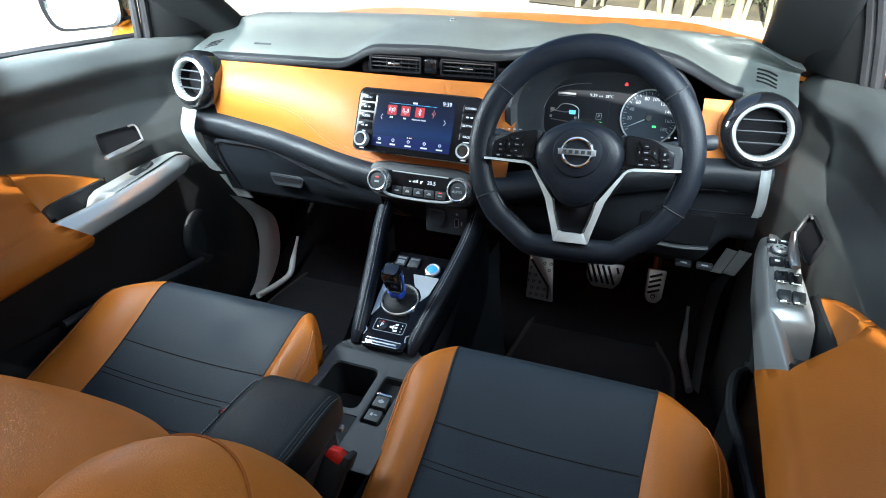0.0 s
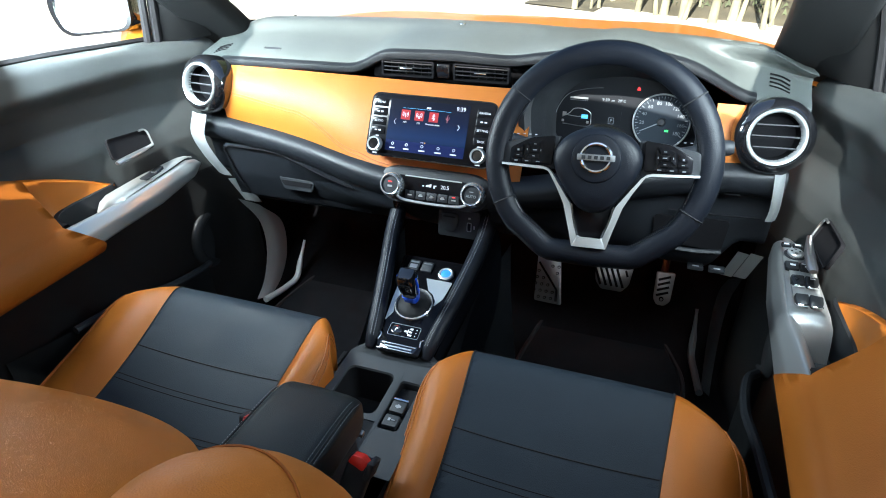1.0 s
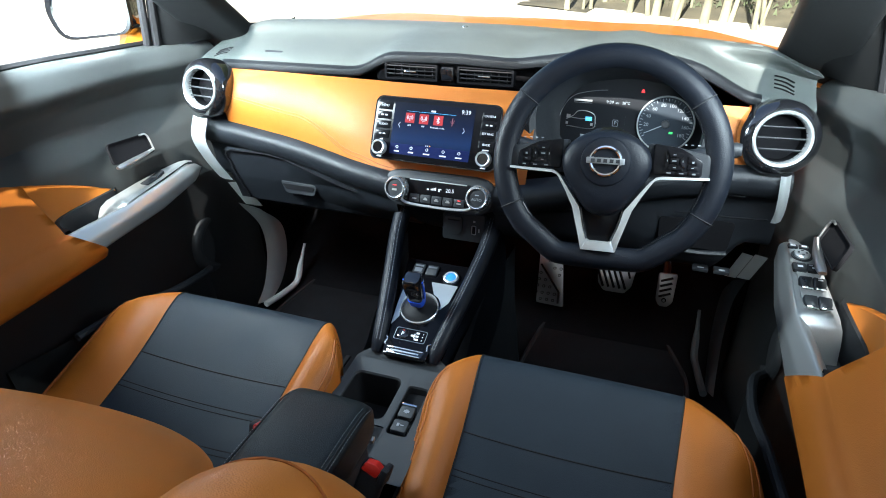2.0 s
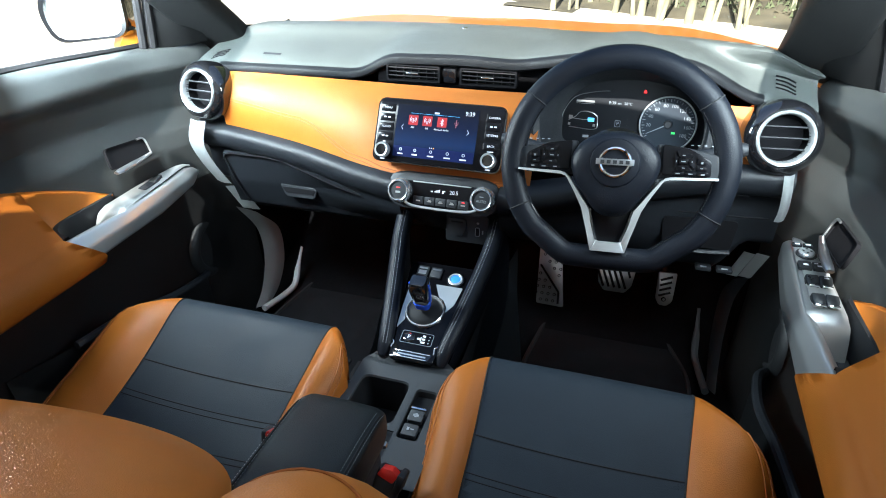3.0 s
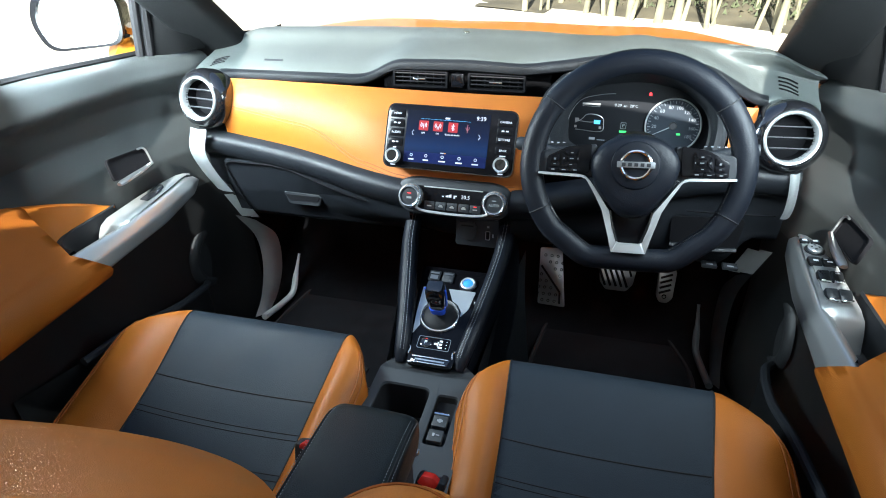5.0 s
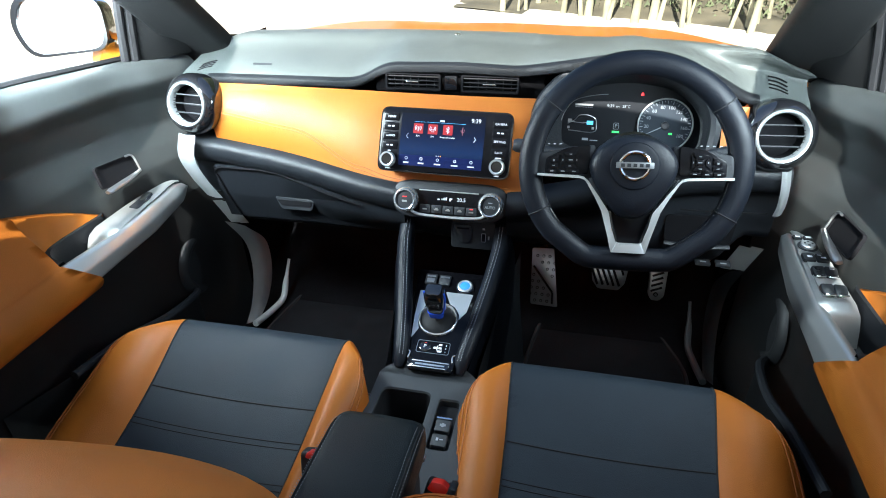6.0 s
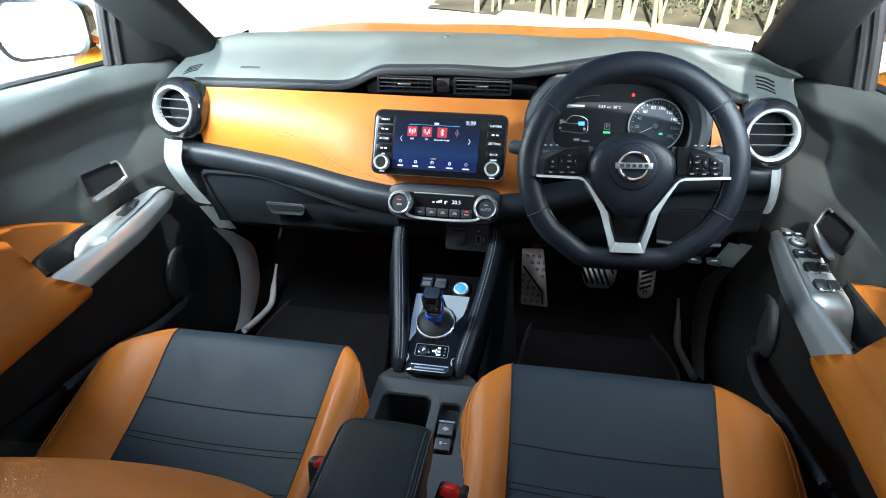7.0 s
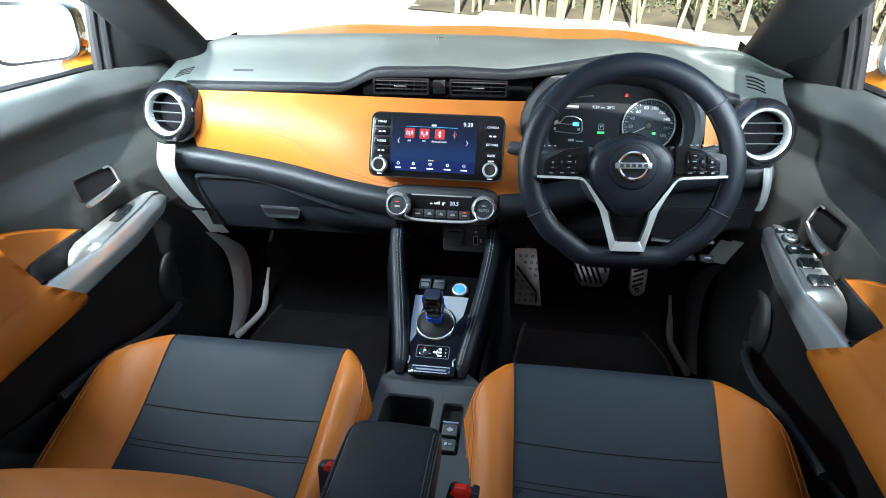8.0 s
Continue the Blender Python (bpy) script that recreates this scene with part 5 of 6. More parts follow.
# ---- instrument cluster ----
cl = thing("instrument_cluster", (0.33, 1.29, 0.56), "instrument cluster with colour display and round speedometer, lit", "instrument cluster")
CM = facing((0.335, 1.292, 0.632), (1, 0, 0), (0, 0.22, 1))
SCREEN = material("dark_display", (0.006, 0.007, 0.009), 0.45, vary=0.05, specular=0.12)
DIAL = material("dark_blue_dial", (0.014, 0.020, 0.028), 0.5, vary=0.05, specular=0.15)
LIT = material("lit_white_marks", (0.17, 0.19, 0.21), 0.6, glow=0.10, specular=0.1)
LIT_BLUE = material("lit_blue_marks", (0.10, 0.45, 0.85), 0.5, glow=0.8)
LIT_GREEN = material("lit_green_mark", (0.05, 0.60, 0.12), 0.5, glow=0.8)
LIT_RED = material("lit_red_lamp", (0.95, 0.02, 0.02), 0.5, glow=1.6)
BIN_O = rounded([(-0.178, -0.085), (-0.194, 0.03), (-0.130, 0.104), (0.0, 0.128), (0.105, 0.104), (0.164, 0.03), (0.150, -0.085)], 0.05, 5)
BIN_M = rounded([(-0.150, -0.080), (-0.164, 0.03), (-0.105, 0.088), (0.0, 0.108), (0.088, 0.090), (0.140, 0.03), (0.132, -0.080)], 0.05, 5)
BIN_I = rounded([(-0.135, -0.065), (-0.135, 0.015), (-0.095, 0.062), (0.0, 0.078), (0.09, 0.066), (0.148, 0.015), (0.148, -0.065)], 0.035, 5)
part("binnacle", sheet([[CM @ V(q[0], q[1], z) for q in o] for o, z in ((BIN_O, 0.060), ([q * 1.01 for q in BIN_O], 0.100), ([q * 0.99 for q in BIN_O], 0.114), ([q * 0.5 + p * 0.5 for p, q in zip(BIN_M, BIN_O)], 0.118), ([q * 1.02 for q in BIN_M], 0.112), (BIN_M, 0.10), ([q * 0.5 + p * 0.5 for p, q in zip(BIN_I, BIN_M)], 0.045), (BIN_I, 0.004), ([q * 0.97 for q in BIN_I], 0.0))], close=True), PLASTIC, cl, "deep black binnacle")
part("face", plate([tuple(q) for q in BIN_I], 0.004, CM), SCREEN, cl, "glossy dark cluster face")
GM = CM @ Matrix.Translation((0.0745, -0.0075, 0.003))
gauge = part("speedometer", lathe([(0.052, -0.002), (0.052, 0.001), (0.001, 0.001)], GM, 48), DIAL, cl, "round dark blue speedometer dial")
part("dial_ring", lathe([(0.0545, -0.002), (0.0545, 0.003), (0.0525, 0.004), (0.0515, 0.001)], GM, 64), SATIN, gauge, "thin silver ring")
ticks = []
for k in range(37):
    a = radians(213 - k * 246 / 36)
    L = 0.006 if k % 2 == 0 else 0.003
    ticks.append(box(L, 0.0009 if k % 2 else 0.0013, 0.0004, GM @ Matrix.Translation(((0.0495 - L / 2) * math.cos(a), (0.0495 - L / 2) * math.sin(a), 0.0014)) @ Matrix.Rotation(a, 4, "Z"), 0))
part("tick_marks", join(*ticks), LIT, gauge)
for v in range(20, 181, 20):
    a = radians(213 - v * 246 / 180)
    part("dial_number", letters(str(v), 0.0095, GM @ Matrix.Translation((0.0365 * math.cos(a), 0.0365 * math.sin(a), 0.0014))), LIT, gauge)
part("needle", plate([(0, -0.0012), (0.044, -0.0005), (0.044, 0.0005), (0, 0.0012)], 0.001, GM @ Matrix.Translation((0, 0, 0.004)) @ Matrix.Rotation(radians(208), 4, "Z")), LIT, gauge, "white needle")
part("needle_cap", lathe([(0.008, 0.001), (0.008, 0.004), (0.006, 0.006), (0.001, 0.006)], GM, 20), PLASTIC, gauge)
part("ready_lamp", bars([(0.012, -0.016, 0.007, 0.004)], GM @ Matrix.Translation((0, 0, 0.0016))), LIT_GREEN, gauge)
part("warning_lamp", plate([(-0.0035, -0.003), (0.0035, -0.003), (0.002, 0.002), (0, 0.004), (-0.002, 0.002)], 0.0005, CM @ Matrix.Translation((0.024, 0.052, 0.002))), LIT_RED, cl, "lit red warning lamp")
DM = CM @ Matrix.Translation((-0.063, -0.004, 0.0012))
EM = DM @ Matrix.Translation((-0.006, -0.011, 0.0))
disp = part("display", plate(rect(-0.066, 0.060, -0.052, 0.038), 0.001, DM, 0.01), SCREEN, cl, "dark energy flow display")
part("display_outline", tube([DM @ V(*q, 0.0005) for q in rounded([(-0.070, -0.05), (-0.072, 0.0), (-0.05, 0.040), (0.0, 0.052), (0.06, 0.055)], 0.02, 5)[8:-6]], 0.0007, 5), STEEL, disp)
part("clock", letters("9:39", 0.0085, DM @ Matrix.Translation((0.027, 0.030, 0.0008))), LIT, disp)
part("clock_suffix", letters("AM", 0.005, DM @ Matrix.Translation((0.041, 0.029, 0.0008))), LIT, disp)
part("temperature", letters("28°C", 0.0075, DM @ Matrix.Translation((0.058, 0.030, 0.0008))), LIT, disp)
part("title_bar", bars([(-0.026, 0.030, 0.036, 0.004), (-0.026, 0.0255, 0.036, 0.0006)], DM @ Matrix.Translation((0, 0, 0.0006))), STEEL, disp)
part("car_outline", tube([EM @ V(*q, 0.0006) for q in ((-0.050, 0.002), (-0.036, 0.010), (-0.028, 0.019), (-0.008, 0.020), (0.006, 0.013), (0.008, 0.002), (0.007, -0.012), (-0.048, -0.012))], 0.0009, 5, n=30), STEEL, disp, "outline of a car")
part("flow_line", tube([EM @ V(*q, 0.0006) for q in ((-0.046, 0.006), (-0.02, 0.004), (-0.002, 0.006))], 0.0007, 4), STEEL, disp)
for mark in ((-0.046, 0.008, 0.008, 0.007), (-0.048, -0.006, 0.005, 0.005), (0.002, -0.006, 0.005, 0.005)):
    part("engine_mark", bars([mark], EM @ Matrix.Translation((0, 0, 0.0006))), STEEL, disp)
part("battery_mark", bars([(-0.005, 0.005, 0.013, 0.008)], EM @ Matrix.Translation((0, 0, 0.0007))), LIT_BLUE, disp, "lit blue battery")
part("gear_letter", letters("P", 0.010, DM @ Matrix.Translation((0.042, -0.010, 0.0008))), LIT, disp)
part("gear_frame", ring_plate(rounded(rect(0.0365, 0.0475, -0.0165, -0.0035), 0.002), rounded(rect(0.0372, 0.0468, -0.0158, -0.0042), 0.002), 0.0004, DM @ Matrix.Translation((0, 0, 0.0008))), LIT, disp)
part("mode_mark", bars([(0.042, -0.022, 0.014, 0.004)], DM @ Matrix.Translation((0, 0, 0.0006))), LIT_GREEN, disp)
part("range_mark", bars([(-0.018, -0.040, 0.012, 0.005), (0.0, -0.042, 0.016, 0.002)], DM @ Matrix.Translation((0, 0, 0.0006))), LIT, disp)

# ---- infotainment screen ----
inf = thing("infotainment_screen", (-0.012, 1.13, 0.57), "gloss black touch screen unit showing a blue audio menu", "touch screen")
IM = facing((-0.012, 1.126, 0.622), (1, -0.02, 0), (0, 0.55, 1))
part("bezel", plate(rect(-0.129, 0.129, -0.061, 0.061), 0.035, IM @ Matrix.Translation((0, 0, 0.012)), 0.016, 0.003), SATIN_BLACK, inf, "gloss black bezel")
part("rim", ring_plate(rounded(rect(-0.131, 0.131, -0.063, 0.063), 0.017), rounded(rect(-0.128, 0.128, -0.060, 0.060), 0.015), 0.02, IM @ Matrix.Translation((0, 0, 0.0095))), GLOSS, inf)


def screen_glow():
    """A lit display: deep blue that brightens towards the lower middle."""
    m = bpy.data.materials.new("lit_blue_screen")
    m.use_nodes = True
    n, l = m.node_tree.nodes, m.node_tree.links
    b = n["Principled BSDF"]
    co, sep = n.new("ShaderNodeTexCoord"), n.new("ShaderNodeSeparateXYZ")
    ramp = n.new("ShaderNodeValToRGB")
    l.new(co.outputs["Generated"], sep.inputs[0])
    l.new(sep.outputs["Z"], ramp.inputs[0])
    cr = ramp.color_ramp
    cr.elements[0].position, cr.elements[0].color = 0.0, (0.010, 0.022, 0.085, 1)
    cr.elements[1].position, cr.elements[1].color = 1.0, (0.008, 0.010, 0.022, 1)
    e = cr.elements.new(0.32)
    e.color = (0.016, 0.060, 0.22, 1)
    e = cr.elements.new(0.62)
    e.color = (0.010, 0.022, 0.085, 1)
    l.new(ramp.outputs[0], b.inputs["Emission Color"])
    b.inputs["Emission Strength"].default_value = 0.6 * 2 ** -EXPOSURE
    b.inputs["Base Color"].default_value = (0.004, 0.005, 0.008, 1)
    b.inputs["Roughness"].default_value = 0.25
    b.inputs["Specular IOR Level"].default_value = 0.1
    return m


SM = IM @ Matrix.Translation((-0.006, 0.002, 0.0125))
scr = part("display", plate(rect(-0.082, 0.084, -0.052, 0.050), 0.002, SM), screen_glow(), inf, "lit dark blue display")
TILE = material("lit_red_tile", (0.26, 0.020, 0.022), 0.5, glow=0.28, specular=0.1)
ICON = material("lit_white_icon", (0.55, 0.56, 0.60), 0.6, glow=0.28, specular=0.1)
DIM = material("dim_red_icon", (0.20, 0.05, 0.06), 0.5, glow=0.4)
SO = SM @ Matrix.Translation((0, 0, 0.0003))
for k, (x, t) in enumerate(((-0.047, "AM"), (-0.018, "FM"), (0.012, ""))):
    tile = part("menu_tile", plate(rect(-0.0095, 0.0095, -0.0095, 0.0095), 0.0004, SO @ Matrix.Translation((x, 0.021, 0.0)), 0.001), TILE, scr, "red menu tile")
    mk = SO @ Matrix.Translation((x, 0.021, 0.0004))
    if k < 2:
        arcs = [tube([mk @ V(s * r * math.cos(a), r * math.sin(a) + 0.001, 0) for a in np.linspace(-0.8, 0.8, 6)], 0.0006, 4) for r in (0.0035, 0.006) for s in (-1, 1)]
        part("icon", join(bars([(0, -0.001, 0.0012, 0.009)] if k == 0 else [(-0.0012, -0.003, 0.0008, 0.006), (0.0012, -0.003, 0.0008, 0.006)], mk), *arcs), ICON, scr)
        part("caption", letters(t, 0.0048, SO @ Matrix.Translation((x, 0.0065, 0.0003))), ICON, scr)
    else:
        part("icon", join(bars([(0, 0, 0.0011, 0.013)], mk), tube([mk @ V(*q, 0) for q in ((-0.003, -0.003), (0.003, 0.003), (0, 0.0062))], 0.0006, 4), tube([mk @ V(*q, 0) for q in ((-0.003, 0.003), (0.003, -0.003), (0, -0.0062))], 0.0006, 4)), ICON, scr)
        part("caption", letters("Bluetooth Audio", 0.0044, SO @ Matrix.Translation((x, 0.0065, 0.0003))), ICON, scr)
part("dim_icon", join(tube([SO @ V(0.041, y, 0.0004) for y in (0.013, 0.028)], 0.0006, 4), tube([SO @ V(0.041 + q[0], q[1], 0.0004) for q in ((-0.003, 0.023), (-0.003, 0.020), (0, 0.017), (0.003, 0.020), (0.003, 0.024))], 0.0006, 4)), DIM, scr)
part("title_line", join(bars([(-0.004, 0.034, 0.100, 0.0003)], SO @ Matrix.Translation((0, 0, 0.0002)))), LIT_BLUE, scr)
part("title_bar", bars([(0.0, 0.0375, 0.009, 0.003)], SO @ Matrix.Translation((0, 0, 0.0002))), ICON, scr)
part("clock", letters("9:39", 0.011, SO @ Matrix.Translation((0.066, 0.041, 0.0003))), ICON, scr)
for x, d in ((-0.068, 1), (0.066, -1)):
    part("arrow", tube([SO @ V(x + d * 0.0018, 0.011, 0.0003), SO @ V(x - d * 0.0015, 0.006, 0.0003), SO @ V(x + d * 0.0018, 0.001, 0.0003)], 0.0005, 4), ICON, scr)
part("page_dots", bars([(-0.006, -0.030, 0.0018, 0.0018), (-0.002, -0.030, 0.0018, 0.0018)], SO @ Matrix.Translation((0, 0, 0.0002))), ICON, scr)
part("page_dot", bars([(0.002, -0.030, 0.002, 0.002)], SO @ Matrix.Translation((0, 0, 0.0002))), material("lit_amber_dot", (0.9, 0.35, 0.03), 0.5, glow=0.7), scr)
BAND = material("lit_blue_strip", (0.006, 0.010, 0.045), 0.4, glow=0.45, specular=0.05)
part("menu_strip", plate(rect(-0.081, 0.083, -0.0515, -0.031), 0.0003, SO), BAND, scr)
for x in (-0.066, -0.036, -0.003, 0.031, 0.063):
    part("menu_icon", join(lathe([(0.0030, 0.0), (0.0030, 0.0003), (0.0020, 0.0004)], SO @ Matrix.Translation((x, -0.0375, 0)), 10), bars([(x, -0.046, 0.013 if x > -0.02 else 0.011, 0.0025)], SO @ Matrix.Translation((0, 0, 0.0002)))), ICON, scr)
FM = IM @ Matrix.Translation((0, 0, 0.0125))
for s, words in ((-1, ("MENU", "", "AUDIO", "")), (1, ("CAMERA", "", "SETTING", "BACK"))):
    for k, w in enumerate(words):
        y = 0.043 - k * 0.0185 if s < 0 else (0.040, 0.0235, 0.007, -0.0135)[k]
        x = s * 0.108
        b = part("side_button", plate(rect(-0.0150, 0.0150, -0.0075, 0.0075), 0.002, FM @ Matrix.Translation((x, y, 0.0008)), 0.002, 0.0008), SATIN_BLACK, inf, "satin black button")
        if w:
            part("caption", letters(w, 0.0058, FM @ Matrix.Translation((x, y, 0.0013))), ICON, b)
        else:
            part("caption_mark", bars([(x - 0.004, y, 0.005, 0.0025), (x + 0.004, y, 0.005, 0.0025)], FM @ Matrix.Translation((0, 0, 0.0011))), ICON, b)
    kn = FM @ Matrix.Translation((s * 0.108, -0.041, 0))
    kb = part("dial_knob", lathe([(0.0142, 0.0), (0.0138, 0.010), (0.0125, 0.0122), (0.0100, 0.0115), (0.0095, 0.0105), (0.001, 0.0105)], kn, 32), GLOSS, inf, "black rotary knob")
    part("knob_ring", lathe([(0.0150, 0.001), (0.0146, 0.011), (0.0132, 0.0135), (0.0108, 0.0128), (0.0104, 0.011)], kn, 32), SATIN, kb, "satin silver ring")
    for y, w in ((-0.0235, 0.012 if s > 0 else 0.006), (-0.0575, 0.010)):
        part("knob_caption", bars([(s * 0.108, y, w, 0.002)], FM @ Matrix.Translation((0, 0, 0.0004))), ICON, inf)

# ---- climate panel ----
cp = thing("climate_panel", (0.0, 1.09, 0.48), "rounded black climate control panel with two silver dials", "climate panel")
KM = facing((0.0, 1.090, 0.512), (1, 0, 0), (0, 0.42, 1))
part("housing", plate([(-0.116, 0.030), (-0.085, 0.040), (0.085, 0.040), (0.116, 0.030), (0.116, -0.020), (0.09, -0.036), (-0.09, -0.036), (-0.116, -0.020)], 0.06, KM @ Matrix.Translation((0, 0, -0.004)), 0.02, 0.008), PLASTIC, cp, "rounded black housing")
part("face", plate([(-0.100, 0.022), (0.100, 0.022), (0.104, -0.012), (0.085, -0.026), (-0.085, -0.026), (-0.104, -0.012)], 0.006, KM @ Matrix.Translation((0, 0, -0.001)), 0.014, 0.002), SATIN_BLACK, cp, "glossy black face")
part("silver_lip", tube([KM @ V(*q) for q in ((-0.075, -0.021, 0.001), (-0.064, -0.0265, 0.002), (0.064, -0.0265, 0.002), (0.075, -0.021, 0.001))], 0.0028, 8, n=20), SATIN, cp, "silver lower lip")
part("top_line", tube([KM @ V(-0.060, 0.021, 0.0), KM @ V(0.060, 0.021, 0.0)], 0.0012, 6), SATIN, cp)
for s in (-1, 1):
    km = KM @ Matrix.Translation((s * 0.086, 0.0, 0.0))
    d = part("dial", lathe([(0.0215, 0.0), (0.0205, 0.014), (0.0185, 0.0165), (0.0165, 0.0155), (0.016, 0.014), (0.001, 0.0145)], km, 36), PLASTIC, cp, "climate dial")
    part("dial_ring", lathe([(0.0255, -0.001), (0.0250, 0.006), (0.0225, 0.0135), (0.0195, 0.0168), (0.0172, 0.0158), (0.0170, 0.014)], km, 40), BRIGHT, d, "bright silver ring")
    part("dial_lamp", bars([(0, 0.006, 0.008, 0.0016)], km @ Matrix.Translation((0, 0, 0.015))), LIT_RED if s < 0 else THREAD, d)
    if s > 0:
        part("caption", letters("AUTO", 0.0075, km @ Matrix.Translation((0, -0.003, 0.0148))), THREAD, d)
    else:
        part("caption_bar", bars([(0, -0.003, 0.010, 0.004)], km @ Matrix.Translation((0, 0, 0.0148))), STEEL, d)
for k in range(5):
    b = part("button", plate(rect(-0.0108, 0.0108, -0.008, 0.008), 0.003, KM @ Matrix.Translation((-0.0465 + 0.0235 * k, -0.0155, 0.0012)), 0.002, 0.0008), PLASTIC, cp, "dark grey button")
    part("mark", bars([(-0.0465 + 0.0235 * k, -0.0165, 0.009, 0.0025)] + ([(-0.0465 + 0.0235 * k, -0.014, 0.005, 0.002)] if k in (1, 2, 3) else []), KM @ Matrix.Translation((0, 0, 0.0015))), STEEL, b)
part("recirculation_lamp", bars([(0.0475, -0.0105, 0.006, 0.0016)], KM @ Matrix.Translation((0, 0, 0.0016))), LIT_RED, cp)
part("fan_bars", bars([(-0.020, 0.0045, 0.004, 0.0025), (-0.013, 0.0050, 0.0022, 0.003), (-0.010, 0.0055, 0.0022, 0.004), (-0.007, 0.0060, 0.0022, 0.005), (-0.004, 0.0065, 0.0022, 0.006), (0.0035, 0.005, 0.003, 0.006), (0.0065, 0.007, 0.003, 0.002)], KM @ Matrix.Translation((0, 0, -0.0006))), ICON, cp)
part("set_temperature", letters("20.5", 0.0105, KM @ Matrix.Translation((0.026, 0.006, -0.0006))), ICON, cp)

# centre stack below
part("centre_panel", sheet([[V(0.002 + x * w, y + 0.02 * abs(x) ** 3, z) for x in np.linspace(-1, 1, 13)] for y, z, w in ((1.125, 0.50, 0.118), (1.122, 0.47, 0.112), (1.130, 0.44, 0.108), (1.150, 0.41, 0.106), (1.20, 0.37, 0.106), (1.24, 0.35, 0.106))], 0.006), PLASTIC, dash, "black centre panel below the climate controls")
us = thing("socket_panel", (0.045, 1.12, 0.40), "black panel with power socket and charging port", "socket panel")
UM = facing((0.044, 1.124, 0.424), (1, 0, 0), (0, 0.15, 1))
part("face", plate(rect(-0.046, 0.046, -0.032, 0.030), 0.02, UM, 0.007, 0.002), PLASTIC, us, "black face")
part("socket_flap", plate([(-0.020, 0.020), (0.018, 0.020), (0.020, -0.005), (0.012, -0.020), (-0.012, -0.020), (-0.020, -0.005)], 0.006, UM @ Matrix.Translation((-0.020, 0.002, 0.005)), 0.008, 0.002), PLASTIC, us, "black socket flap")
part("flap_slot", bars([(-0.020, 0.014, 0.026, 0.003)], UM @ Matrix.Translation((0, 0, 0.0053))), DARK, us)
part("port_frame", ring_plate(rounded(rect(0.018, 0.028, -0.015, 0.005), 0.003), rounded(rect(0.0192, 0.0268, -0.0138, 0.0038), 0.002), 0.002, UM @ Matrix.Translation((0, 0, 0.0015))), STEEL, us, "charging port")
part("port", plate(rect(0.0195, 0.0265, -0.0135, 0.0035), 0.001, UM @ Matrix.Translation((0, 0, 0.0008)), 0.002), DARK, us)
part("port_mark", bars([(0.023, 0.014, 0.005, 0.004), (0.034, -0.005, 0.003, 0.008)], UM @ Matrix.Translation((0, 0, 0.0004))), STEEL, us)

# ---- vents ----
def side_vent(s):
    vm = facing((s * 0.596, 1.186, 0.652), (1, s * 0.10, 0), (0, 0.26, 1))
    v = thing("air_vent", tuple(vm.translation), "round gloss black air vent with chrome ring", "air vent", "round side vents")
    part("housing", lathe([(0.064, -0.075), (0.066, -0.03), (0.066, -0.008), (0.0635, 0.004), (0.057, 0.013), (0.051, 0.016), (0.048, 0.012), (0.046, -0.01), (0.046, -0.05), (0.01, -0.051)], vm, 48), GLOSS, v, "gloss black housing")
    part("chrome_ring", lathe([(0.0480, 0.008), (0.0480, 0.016), (0.0460, 0.0185), (0.0430, 0.0170), (0.0410, 0.012), (0.0403, 0.0)], vm, 48), SATIN, v, "bright satin chrome ring")
    part("throat", sheet([[vm @ V(r * math.cos(k * math.tau / 32), r * math.sin(k * math.tau / 32), h) for k in range(32)] for r, h in ((0.0408, 0.006), (0.039, -0.024), (0.001, -0.025))], close=True), DARK, v)
    for y in (-0.019, 0.0, 0.019):
        w = math.sqrt(0.0395 ** 2 - y * y)
        part("slat", box(2 * w - 0.002, 0.0028, 0.010, vm @ pose(0, y, 0.004, -12), 0.001), PLASTIC, v)
    # defroster slots on the pad above
    for k in range(4):
        line = [(s * (0.580 + 0.034 * f), 1.272 + 0.008 * k - 0.008 * f * f) for f in (0, 0.5, 1)]
        part("demister_slot", tube([V(x, y, pad_z(x, y) + 0.0006) for x, y in line], 0.0015, 6, n=6), DARK, dash, "dark demister slot")


side_vent(-1)
side_vent(1)

# near-black sheet behind the vents: the brim's shade put into the colour
part("brim_shade", sheet([[V(x, 1.252 - 0.012 * math.exp(-(x / 0.25) ** 2), z) for z in (0.685, 0.70, 0.715, brim(x)[1] - 0.014)] for x in np.linspace(-0.185, 0.165, 24)], 0.004), DARK, dash, "dark sheet that stands for the shade under the brim")
